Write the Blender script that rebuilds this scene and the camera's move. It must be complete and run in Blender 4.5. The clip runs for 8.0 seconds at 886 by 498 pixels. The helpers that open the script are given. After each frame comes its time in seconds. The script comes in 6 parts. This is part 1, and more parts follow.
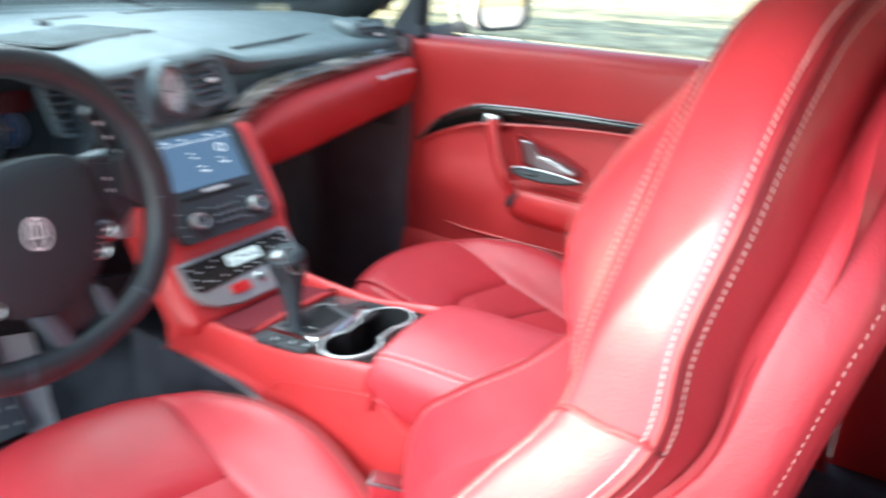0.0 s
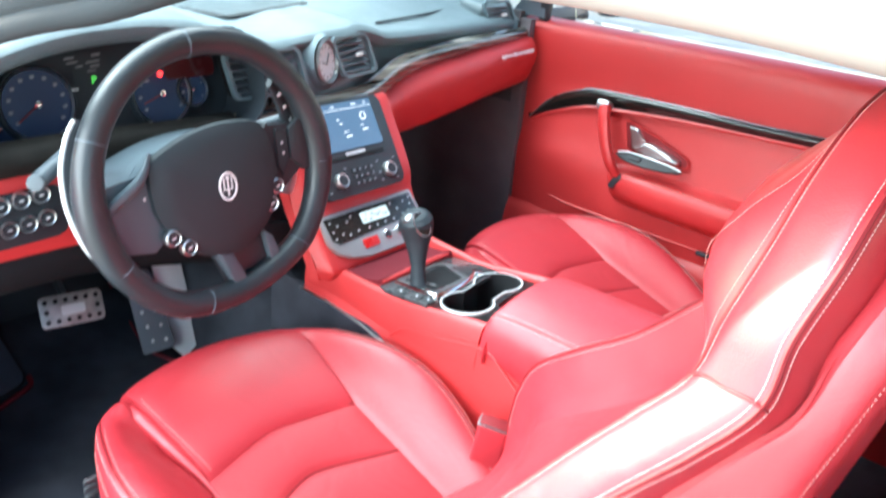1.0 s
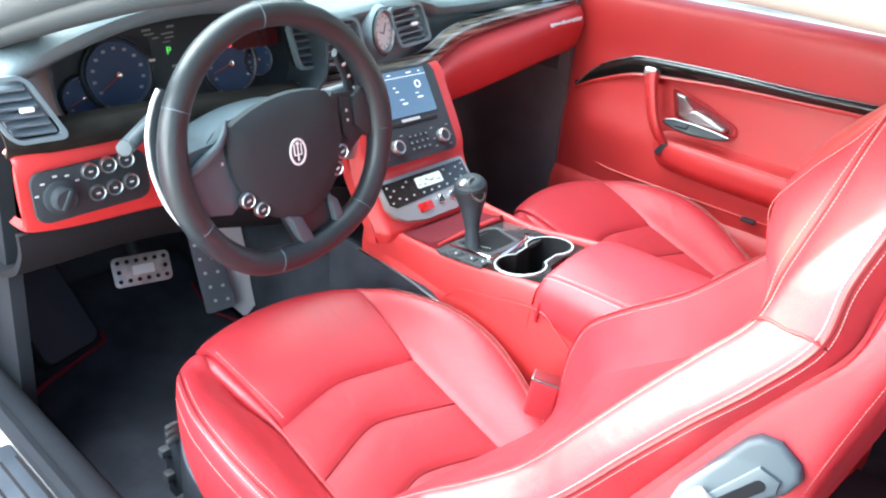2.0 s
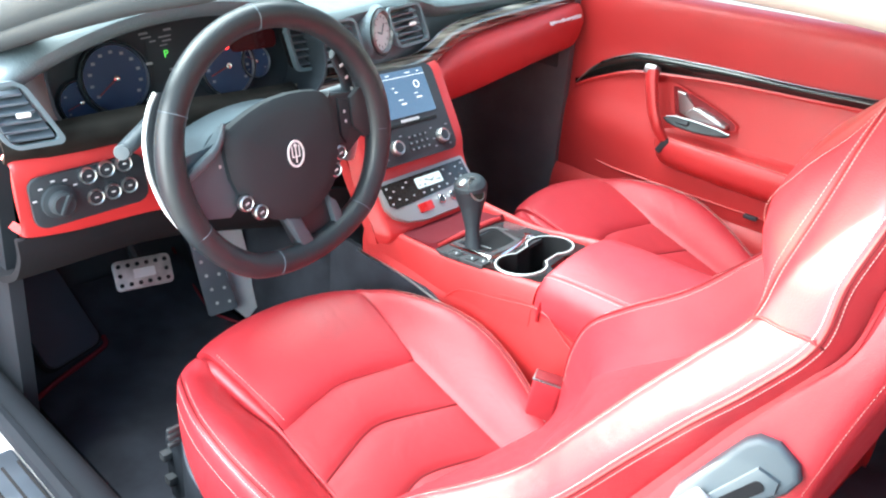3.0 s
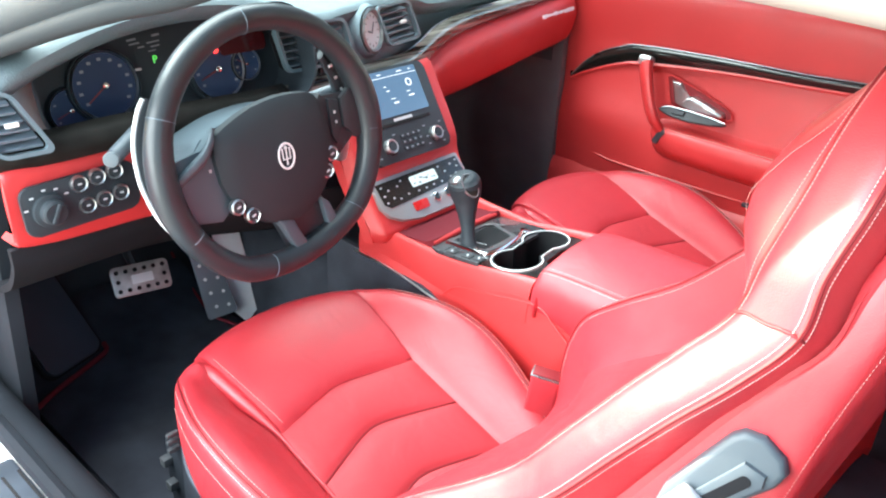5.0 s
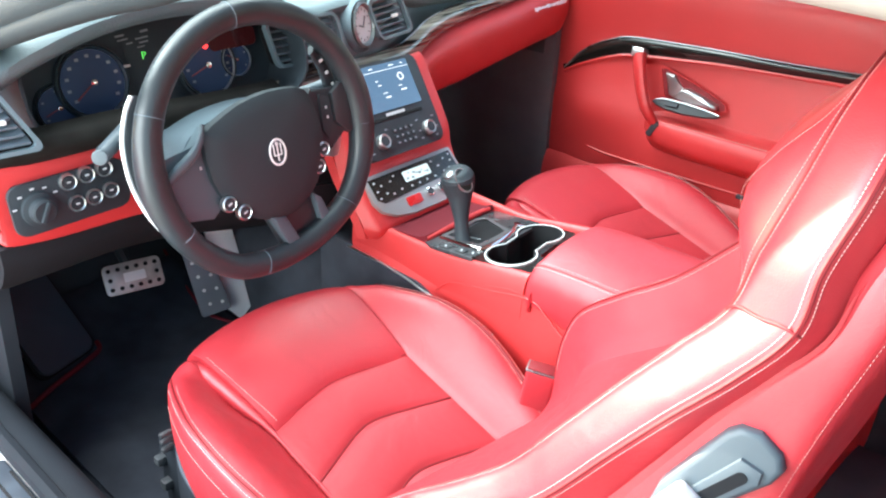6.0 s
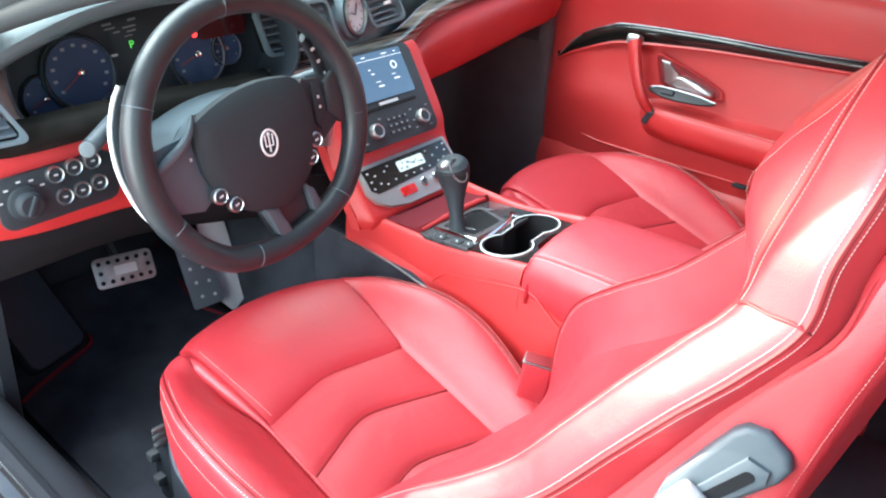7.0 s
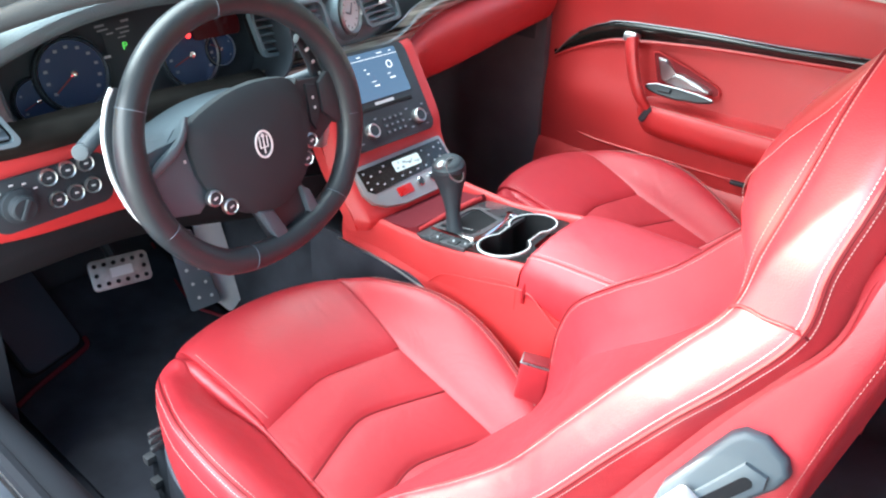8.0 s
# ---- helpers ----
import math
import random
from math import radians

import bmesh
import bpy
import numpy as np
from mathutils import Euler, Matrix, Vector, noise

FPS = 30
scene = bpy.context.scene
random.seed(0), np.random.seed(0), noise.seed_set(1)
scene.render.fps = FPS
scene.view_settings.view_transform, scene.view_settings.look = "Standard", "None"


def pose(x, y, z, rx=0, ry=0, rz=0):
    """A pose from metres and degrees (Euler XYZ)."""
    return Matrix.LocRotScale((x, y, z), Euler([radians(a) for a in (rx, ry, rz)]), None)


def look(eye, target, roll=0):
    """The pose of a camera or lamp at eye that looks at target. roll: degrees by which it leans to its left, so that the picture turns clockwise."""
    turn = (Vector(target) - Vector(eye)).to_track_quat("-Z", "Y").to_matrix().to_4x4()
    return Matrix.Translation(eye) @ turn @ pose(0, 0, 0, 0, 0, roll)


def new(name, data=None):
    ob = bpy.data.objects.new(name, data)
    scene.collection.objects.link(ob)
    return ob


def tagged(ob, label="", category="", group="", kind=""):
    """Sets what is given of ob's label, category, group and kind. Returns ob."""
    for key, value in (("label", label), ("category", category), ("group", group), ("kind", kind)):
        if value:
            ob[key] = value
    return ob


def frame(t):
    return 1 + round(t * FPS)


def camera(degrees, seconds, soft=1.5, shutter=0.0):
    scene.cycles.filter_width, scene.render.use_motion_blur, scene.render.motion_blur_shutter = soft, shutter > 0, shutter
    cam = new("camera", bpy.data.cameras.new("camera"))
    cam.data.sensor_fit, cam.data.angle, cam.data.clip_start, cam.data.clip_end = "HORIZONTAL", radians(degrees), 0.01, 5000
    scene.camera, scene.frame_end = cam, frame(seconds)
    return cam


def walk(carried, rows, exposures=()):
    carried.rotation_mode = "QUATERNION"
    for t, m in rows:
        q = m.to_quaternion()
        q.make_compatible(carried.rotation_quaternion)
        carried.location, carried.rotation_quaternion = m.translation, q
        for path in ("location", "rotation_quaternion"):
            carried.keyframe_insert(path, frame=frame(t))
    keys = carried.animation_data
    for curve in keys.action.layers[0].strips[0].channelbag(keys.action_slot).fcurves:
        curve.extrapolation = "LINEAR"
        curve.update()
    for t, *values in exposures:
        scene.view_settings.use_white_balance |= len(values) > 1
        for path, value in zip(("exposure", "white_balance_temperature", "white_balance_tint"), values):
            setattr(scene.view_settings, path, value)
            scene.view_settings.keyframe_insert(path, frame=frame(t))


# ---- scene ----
cam = camera(58.42, 8.0, soft=2.1, shutter=0.8)
PATH = [
    (0, (-0.7981, -0.7998, 1.0925), (0.7794, 0.2001, 0.3770), 2.24),
    (0.5, (-0.8879, -0.8230, 1.1333), (0.5369, 0.3852, 0.4191), 2.56),
    (1, (-0.9344, -0.8168, 1.1590), (0.5009, 0.3054, 0.3340), 5.61),
    (1.5, (-0.9807, -0.8310, 1.1690), (0.3953, 0.3022, 0.2620), 5.27),
    (2, (-0.9948, -0.8238, 1.1705), (0.3626, 0.3347, 0.2675), 4.82),
    (3.5, (-0.9825, -0.8274, 1.1713), (0.3676, 0.3343, 0.2616), 3.49),
    (4, (-0.9792, -0.8295, 1.1714), (0.3737, 0.3247, 0.2562), 3.08),
    (4.5, (-0.9765, -0.8357, 1.1740), (0.3654, 0.3338, 0.2621), 2.63),
    (6, (-0.9671, -0.8326, 1.1723), (0.3726, 0.3259, 0.2433), 1.94),
    (6.5, (-0.9625, -0.8292, 1.1690), (0.3798, 0.3159, 0.2274), 1.98),
    (7, (-0.9572, -0.8206, 1.1688), (0.3835, 0.3158, 0.2143), 1.85),
    (7.5, (-0.9534, -0.8184, 1.1690), (0.3873, 0.3160, 0.2122), 1.69),
    (8, (-0.9499, -0.8188, 1.1700), (0.3906, 0.3136, 0.2103), 1.54),
]
walk(cam, [(t, look(eye, target, roll)) for t, eye, target, roll in PATH],
     exposures=[(0, 2.10, 6350, 8), (0.5, 2.45, 6350, 8), (1.0, 2.52, 6350, 8), (1.5, 2.54, 6400, 8), (3.5, 2.62, 6700, 8), (4.5, 2.56, 6700, 8), (6.0, 2.44, 6650, 8), (8.0, 2.32, 6500, 9)])

# ---- daylight ----
SUN_FROM = Vector((-0.19, 0.965, 0.205)).normalized()
world = bpy.data.worlds.new("sky")
scene.world = world
world.use_nodes = True
wn = world.node_tree.nodes
sky = wn.new("ShaderNodeTexSky")
sky.sky_type = 'NISHITA'
sky.sun_disc = False
sky.sun_elevation = math.asin(SUN_FROM.z)
sky.sun_rotation = math.atan2(SUN_FROM.x, SUN_FROM.y)
sky.air_density, sky.dust_density = 1.0, 1.2
world.node_tree.links.new(sky.outputs[0], wn["Background"].inputs[0])
wn["Background"].inputs[1].default_value = 0.15
sun_data = bpy.data.lights.new("sun", 'SUN')
sun_data.energy, sun_data.angle, sun_data.color = 5.0, radians(0.8), (1.0, 0.91, 0.76)
sun = new("sun", sun_data)
sun.matrix_world = look((-6, -3, 7), Vector((-6, -3, 7)) - SUN_FROM)

# area lamps added as fill for skylight by the open driver side and windscreen
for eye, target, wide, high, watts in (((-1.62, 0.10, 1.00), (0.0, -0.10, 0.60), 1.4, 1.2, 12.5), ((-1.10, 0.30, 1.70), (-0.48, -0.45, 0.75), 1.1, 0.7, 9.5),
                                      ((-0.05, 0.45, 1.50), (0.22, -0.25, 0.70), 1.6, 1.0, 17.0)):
    opening = bpy.data.lights.new("skylight_fill", 'AREA')
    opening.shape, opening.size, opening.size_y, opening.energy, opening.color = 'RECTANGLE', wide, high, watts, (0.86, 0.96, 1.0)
    new("skylight_fill", opening).matrix_world = look(eye, target)

# ---- materials ----
def principled(name):
    m = bpy.data.materials.new(name)
    m.use_nodes = True
    nt = m.node_tree
    return m, nt, nt.nodes["Principled BSDF"]


def mat(name, color, rough=0.5, metal=0.0, vary=0.08, grain=0.0, grain_scale=400.0, blotch=6.0, spec=0.5, coat=0.0, rough_vary=0.06, cell=False, coat_rough=0.06, crease=0.0):
    """A surface with blotchy colour and gloss at hand size and a fine relief."""
    m, nt, b = principled(name)
    L = nt.links
    co = nt.nodes.new("ShaderNodeTexCoord")
    n1 = nt.nodes.new("ShaderNodeTexNoise")
    n1.inputs["Scale"].default_value, n1.inputs["Detail"].default_value = blotch, 5
    L.new(co.outputs["Object"], n1.inputs["Vector"])
    ramp = nt.nodes.new("ShaderNodeMapRange")
    ramp.inputs[1].default_value, ramp.inputs[2].default_value = 0.3, 0.7
    ramp.inputs[3].default_value, ramp.inputs[4].default_value = 1 - vary, 1 + vary
    L.new(n1.outputs["Fac"], ramp.inputs[0])
    mul = nt.nodes.new("ShaderNodeVectorMath")
    mul.operation = 'SCALE'
    mul.inputs[0].default_value = color
    L.new(ramp.outputs[0], mul.inputs["Scale"])
    L.new(mul.outputs[0], b.inputs["Base Color"])
    r2 = nt.nodes.new("ShaderNodeMapRange")
    r2.inputs[1].default_value, r2.inputs[2].default_value = 0.3, 0.7
    r2.inputs[3].default_value, r2.inputs[4].default_value = max(0.02, rough - rough_vary), min(1, rough + rough_vary)
    n2 = nt.nodes.new("ShaderNodeTexNoise")
    n2.inputs["Scale"].default_value, n2.inputs["Detail"].default_value = blotch * 4, 4
    L.new(co.outputs["Object"], n2.inputs["Vector"])
    L.new(n2.outputs["Fac"], r2.inputs[0])
    L.new(r2.outputs[0], b.inputs["Roughness"])
    b.inputs["Metallic"].default_value = metal
    b.inputs["Specular IOR Level"].default_value = spec
    b.inputs["Coat Weight"].default_value = coat
    b.inputs["Coat Roughness"].default_value = coat_rough
    if grain:
        g = nt.nodes.new("ShaderNodeTexVoronoi" if cell else "ShaderNodeTexNoise")
        g.inputs["Scale"].default_value = grain_scale
        L.new(co.outputs["Object"], g.inputs["Vector"])
        bump = nt.nodes.new("ShaderNodeBump")
        bump.inputs["Strength"].default_value, bump.inputs["Distance"].default_value = grain, 0.001
        L.new(g.outputs[0], bump.inputs["Height"])
        L.new(bump.outputs[0], b.inputs["Normal"])
        if crease:
            # soft folds and use marks at hand size
            n3 = nt.nodes.new("ShaderNodeTexNoise")
            n3.inputs["Scale"].default_value, n3.inputs["Detail"].default_value, n3.inputs["Distortion"].default_value = 16, 3, 1.2
            L.new(co.outputs["Object"], n3.inputs["Vector"])
            b2 = nt.nodes.new("ShaderNodeBump")
            b2.inputs["Strength"].default_value, b2.inputs["Distance"].default_value = crease, 0.006
            L.new(n3.outputs[0], b2.inputs["Height"])
            L.new(b2.outputs[0], bump.inputs["Normal"])
    return m


def glow(name, color, strength, base=(0.01, 0.01, 0.012)):
    m, nt, b = principled(name)
    b.inputs["Base Color"].default_value = (*base, 1)
    b.inputs["Roughness"].default_value = 0.15
    b.inputs["Emission Color"].default_value = (*color, 1)
    b.inputs["Emission Strength"].default_value = strength
    return m


def clear(name, tint=(1, 1, 1), rough=0.0):
    m, nt, b = principled(name)
    b.inputs["Base Color"].default_value = (*tint, 1)
    b.inputs["Roughness"].default_value = rough
    b.inputs["IOR"].default_value = 1.05
    b.inputs["Transmission Weight"].default_value = 1.0
    return m


def tinted(name, tint):
    """Thin tinted glass: passes part of the light straight on, mirrors the rest at a glance."""
    m, nt, b = principled(name)
    nt.nodes.remove(b)
    pass_on, gloss, mix, fres = (nt.nodes.new("ShaderNode" + k) for k in ("BsdfTransparent", "BsdfGlossy", "MixShader", "Fresnel"))
    pass_on.inputs["Color"].default_value = (*tint, 1)
    gloss.inputs["Roughness"].default_value = 0.0
    fres.inputs["IOR"].default_value = 1.35
    nt.links.new(fres.outputs[0], mix.inputs[0])
    nt.links.new(pass_on.outputs[0], mix.inputs[1])
    nt.links.new(gloss.outputs[0], mix.inputs[2])
    nt.links.new(mix.outputs[0], nt.nodes["Material Output"].inputs["Surface"])
    return m


RED = (0.475, 0.031, 0.043)
leather = mat("red_leather", RED, 0.44, vary=0.08, grain=0.10, grain_scale=900, cell=True, spec=0.55, coat=0.18, coat_rough=0.42, crease=0.20)
leather_door = mat("red_door_leather", (0.56, 0.034, 0.036), 0.46, vary=0.06, grain=0.08, grain_scale=900, cell=True, spec=0.55, coat=0.20, coat_rough=0.42, crease=0.12)
perforated = mat("red_leather_insert", (0.46, 0.034, 0.045), 0.50, vary=0.08, grain=0.12, grain_scale=900, cell=True, spec=0.45, coat=0.12, coat_rough=0.45, crease=0.30)
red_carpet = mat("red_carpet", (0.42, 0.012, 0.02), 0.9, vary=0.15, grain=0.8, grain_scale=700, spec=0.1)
thread = mat("pale_thread", (0.70, 0.42, 0.39), 0.7, vary=0.1)
red_piping = mat("red_piping", (0.20, 0.012, 0.025), 0.7)
# lighter copy of the dash slate; puts light into face, pod and vent colour
lit_slate = mat("lit_slate_trim", (0.118, 0.168, 0.198), 0.5, vary=0.06, grain=0.2, grain_scale=500, cell=True, spec=0.4)
dash_skin = mat("slate_dash_skin", (0.090, 0.124, 0.142), 0.52, vary=0.10, grain=0.4, grain_scale=500, cell=True, spec=0.5)
black_plastic = mat("black_plastic", (0.032, 0.038, 0.046), 0.5, vary=0.15, grain=0.15, grain_scale=600, spec=0.35)
grey_plastic = mat("grey_plastic", (0.11, 0.145, 0.180), 0.42, vary=0.08, grain=0.15, grain_scale=500)
shroud_skin = mat("blue_grey_shroud_plastic", (0.080, 0.108, 0.130), 0.5, vary=0.06, grain=0.12, grain_scale=500, spec=0.35)
wheel_leather = mat("black_wheel_leather", (0.022, 0.028, 0.034), 0.38, vary=0.15, grain=0.14, grain_scale=700, cell=True, spec=0.5)
pad_skin = mat("soft_black_hub_skin", (0.026, 0.033, 0.040), 0.58, spec=0.25, vary=0.08, grain=0.12, grain_scale=600, cell=True)
plate_grey = mat("dark_grey_gloss_plate", (0.050, 0.054, 0.060), 0.28, vary=0.15, coat=0.5, coat_rough=0.15)
# dark red puts the shade of the front tray into its colour
tray_shade = mat("shaded_red_tray", (0.15, 0.018, 0.026), 0.8, vary=0.15, grain=0.3, spec=0.15)
gloss_black = mat("gloss_black_lacquer", (0.014, 0.013, 0.012), 0.20, vary=0.3, coat=0.5, blotch=20, coat_rough=0.12)
def streaked(name, dark, pale, rough):
    """A lacquered veneer whose pale streaks paint reflected sky along the band."""
    m, nt, b = principled(name)
    L = nt.links
    co = nt.nodes.new("ShaderNodeTexCoord")
    mp = nt.nodes.new("ShaderNodeMapping")
    mp.inputs["Scale"].default_value = (6.0, 40.0, 110.0)
    n = nt.nodes.new("ShaderNodeTexNoise")
    n.inputs["Scale"].default_value, n.inputs["Detail"].default_value, n.inputs["Distortion"].default_value = 1.0, 6, 0.6
    ramp = nt.nodes.new("ShaderNodeValToRGB")
    ramp.color_ramp.elements[0].position, ramp.color_ramp.elements[0].color = 0.42, (*dark, 1)
    ramp.color_ramp.elements[1].position, ramp.color_ramp.elements[1].color = 0.68, (*pale, 1)
    L.new(co.outputs["Object"], mp.inputs["Vector"])
    L.new(mp.outputs[0], n.inputs["Vector"])
    L.new(n.outputs["Fac"], ramp.inputs[0])
    L.new(ramp.outputs[0], b.inputs["Base Color"])
    b.inputs["Roughness"].default_value = rough
    b.inputs["Coat Weight"].default_value, b.inputs["Coat Roughness"].default_value = 1.0, 0.05
    return m


# the pale colour paints bright sky reflections on the dark band
veneer = streaked("dark_veneer_painted_reflections", (0.014, 0.013, 0.012), (0.34, 0.33, 0.29), 0.14)
low_veneer = mat("dark_lower_veneer", (0.013, 0.012, 0.011), 0.6, vary=0.4, blotch=30, spec=0.12)
dark_void = mat("black_footwell_lining", (0.080, 0.084, 0.094), 0.9, vary=0.2, grain=0.5, grain_scale=300, spec=0.1)
carpet = mat("black_carpet", (0.056, 0.061, 0.076), 0.95, vary=0.25, grain=1.0, grain_scale=600, blotch=14, spec=0.08)
chrome = mat("bright_chrome", (0.80, 0.80, 0.80), 0.12, metal=1.0, vary=0.03)
satin = mat("satin_aluminium", (0.62, 0.63, 0.64), 0.34, metal=1.0, vary=0.05, grain=0.1, grain_scale=300)
pedal_metal = mat("brushed_pedal_aluminium", (0.44, 0.43, 0.42), 0.40, metal=0.6, vary=0.3, blotch=40)
slate_metal = mat("slate_pedal_metal", (0.20, 0.225, 0.26), 0.45, metal=0.4, vary=0.15)
pale_metal = mat("pale_aluminium", (0.80, 0.81, 0.83), 0.45, metal=0.15, vary=0.05)
stalk_grey = mat("stalk_end_grey", (0.085, 0.105, 0.120), 0.6, metal=0.1, vary=0.1)
lever_grey = mat("pale_lever_plastic", (0.072, 0.095, 0.115), 0.45, vary=0.1, spec=0.45)
bezel_grey = mat("bezel_grey_plastic", (0.060, 0.076, 0.092), 0.45, vary=0.1, spec=0.45)
knee_plastic = mat("dark_knee_plastic", (0.016, 0.017, 0.020), 0.75, vary=0.2, grain=0.2, spec=0.05)
# dark red that paints shade into seams, creases and recesses
shade_red = mat("painted_shade_red", (0.22, 0.010, 0.016), 0.6)
silver_paint = mat("silver_paint", (0.38, 0.38, 0.38), 0.36, metal=0.5, vary=0.04)
rubber = mat("black_rubber", (0.015, 0.015, 0.017), 0.8, vary=0.2, spec=0.25)
sill_black = mat("black_sill_plastic", (0.018, 0.022, 0.028), 0.7, vary=0.25, grain=0.2, spec=0.15)
dial_blue = mat("blue_dial_face", (0.026, 0.052, 0.120), 0.45, vary=0.1, spec=0.3)
dial_mark = mat("white_print", (0.55, 0.57, 0.60), 0.5)
faint_print = mat("grey_print", (0.27, 0.29, 0.33), 0.5)
clock_face = mat("pale_clock_face", (0.56, 0.63, 0.67), 0.6, spec=0.2, vary=0.06)
hazard_red = mat("red_switch", (0.55, 0.015, 0.015), 0.3)
needle_red = mat("red_needle", (0.24, 0.02, 0.025), 0.4)
# the shade under the dash is put into the kick panel's colour
kick_shade = mat("shaded_kick_panel", (0.150, 0.135, 0.150), 0.9, vary=0.2, grain=0.8, grain_scale=600, spec=0.08)
taupe_seal = mat("taupe_door_seal", (0.22, 0.20, 0.18), 0.75, vary=0.1)
headliner = mat("beige_headliner", (0.42, 0.36, 0.31), 0.85, vary=0.06, grain=0.4, grain_scale=300)
pillar_trim = mat("grey_pillar_trim", (0.030, 0.036, 0.040), 0.9, vary=0.08, grain=0.3, grain_scale=300, spec=0.08)
gunmetal = mat("gunmetal_trim", (0.24, 0.25, 0.26), 0.3, metal=0.8, vary=0.1)
roof_lining = mat("grey_beige_roof_lining", (0.21, 0.185, 0.162), 0.9, vary=0.06, grain=0.4, grain_scale=300)
switch_dark = mat("dark_switch_plastic", (0.050, 0.055, 0.060), 0.6, vary=0.1, spec=0.3)
white_paint = mat("white_car_paint", (0.80, 0.80, 0.79), 0.2, vary=0.02, coat=0.6)
sill_metal = mat("sill_plate_steel", (0.24, 0.29, 0.36), 0.34, metal=0.9, vary=0.05)
screen_glow = glow("screen_blue", (0.13, 0.25, 0.42), 0.21)
screen_text = glow("screen_white", (0.80, 0.90, 1.0), 0.36)
green_glow = glow("green_lamp", (0.10, 0.70, 0.10), 0.27)
red_glow = glow("red_lamp", (1.0, 0.03, 0.03), 0.80)
# the display's glow also paints a reflection of the sky
lcd = glow("lcd_with_sky_glare", (0.50, 0.62, 0.66), 0.30, (0.2, 0.25, 0.25))
panel_plastic = mat("blue_black_cluster_plastic", (0.034, 0.044, 0.055), 0.6, vary=0.1, grain=0.1, spec=0.25)
glass = clear("window_glass")
windscreen_glass = tinted("tinted_windscreen_glass", (0.84, 0.87, 0.86))
concrete = mat("pale_concrete", (0.60, 0.57, 0.49), 0.9, vary=0.12, grain=0.6, grain_scale=60, blotch=0.8, spec=0.2)
# grass paled so that its colour carries the sun's glare
grass_mat = mat("glare_pale_grass", (0.58, 0.56, 0.36), 0.8, vary=0.35, blotch=2.0, spec=0.2)
leaf_mat = mat("leaves", (0.10, 0.16, 0.03), 0.6, vary=0.5, blotch=1.2, spec=0.3)
bark = mat("bark", (0.10, 0.075, 0.05), 0.9, vary=0.3, grain=0.8, grain_scale=30)

# ---- mesh helpers ----
ORIGIN = {}


def thing(name, label, category, at=(0, 0, 0), group="", kind=""):
    ob = new(name)
    ob.location = at
    ORIGIN[ob.name] = Vector(at)
    return tagged(ob, label, category, group, kind)


def part(name, bm, material, parent=None, label="", smooth=True, kind=""):
    org = ORIGIN.get(parent.name, Vector()) if parent else Vector()
    if org.length:
        bmesh.ops.translate(bm, verts=bm.verts, vec=-org)
    bmesh.ops.recalc_face_normals(bm, faces=bm.faces)
    me = bpy.data.meshes.new(name)
    bm.to_mesh(me)
    bm.free()
    if smooth:
        me.polygons.foreach_set("use_smooth", [True] * len(me.polygons))
        me.set_sharp_from_angle(angle=radians(38))
    me.materials.append(material)
    ob = new(name, me)
    if parent:
        ob.parent = parent
        ORIGIN[ob.name] = org
    if label:
        ob["label"] = label
    if kind:
        ob["kind"] = kind
    return ob


def B():
    return bmesh.new()


def V(*a):
    return Vector(a)


def smooth_line(pts, n=6, closed=False):
    """Catmull-Rom through the points, n steps a stretch."""
    pts = [Vector(p) for p in pts]
    k, out = len(pts), []
    for i in range(k if closed else k - 1):
        if closed:
            a, b, c, d = pts[i - 1], pts[i], pts[(i + 1) % k], pts[(i + 2) % k]
        else:
            b, c = pts[i], pts[i + 1]
            a = pts[i - 1] if i else 2 * b - c
            d = pts[i + 2] if i + 2 < k else 2 * c - b
        for j in range(n):
            t = j / n
            out.append(0.5 * (2 * b + (c - a) * t + (2 * a - 5 * b + 4 * c - d) * t * t + (3 * b - a - 3 * c + d) * t ** 3))
    if not closed:
        out.append(pts[-1])
    return out


def net(rows, nu=4, nv=4):
    """A finer grid through a coarse one."""
    fine = [smooth_line(r, nu) for r in rows]
    cols = [smooth_line([r[j] for r in fine], nv) for j in range(len(fine[0]))]
    return [[cols[j][i] for j in range(len(cols))] for i in range(len(cols[0]))]


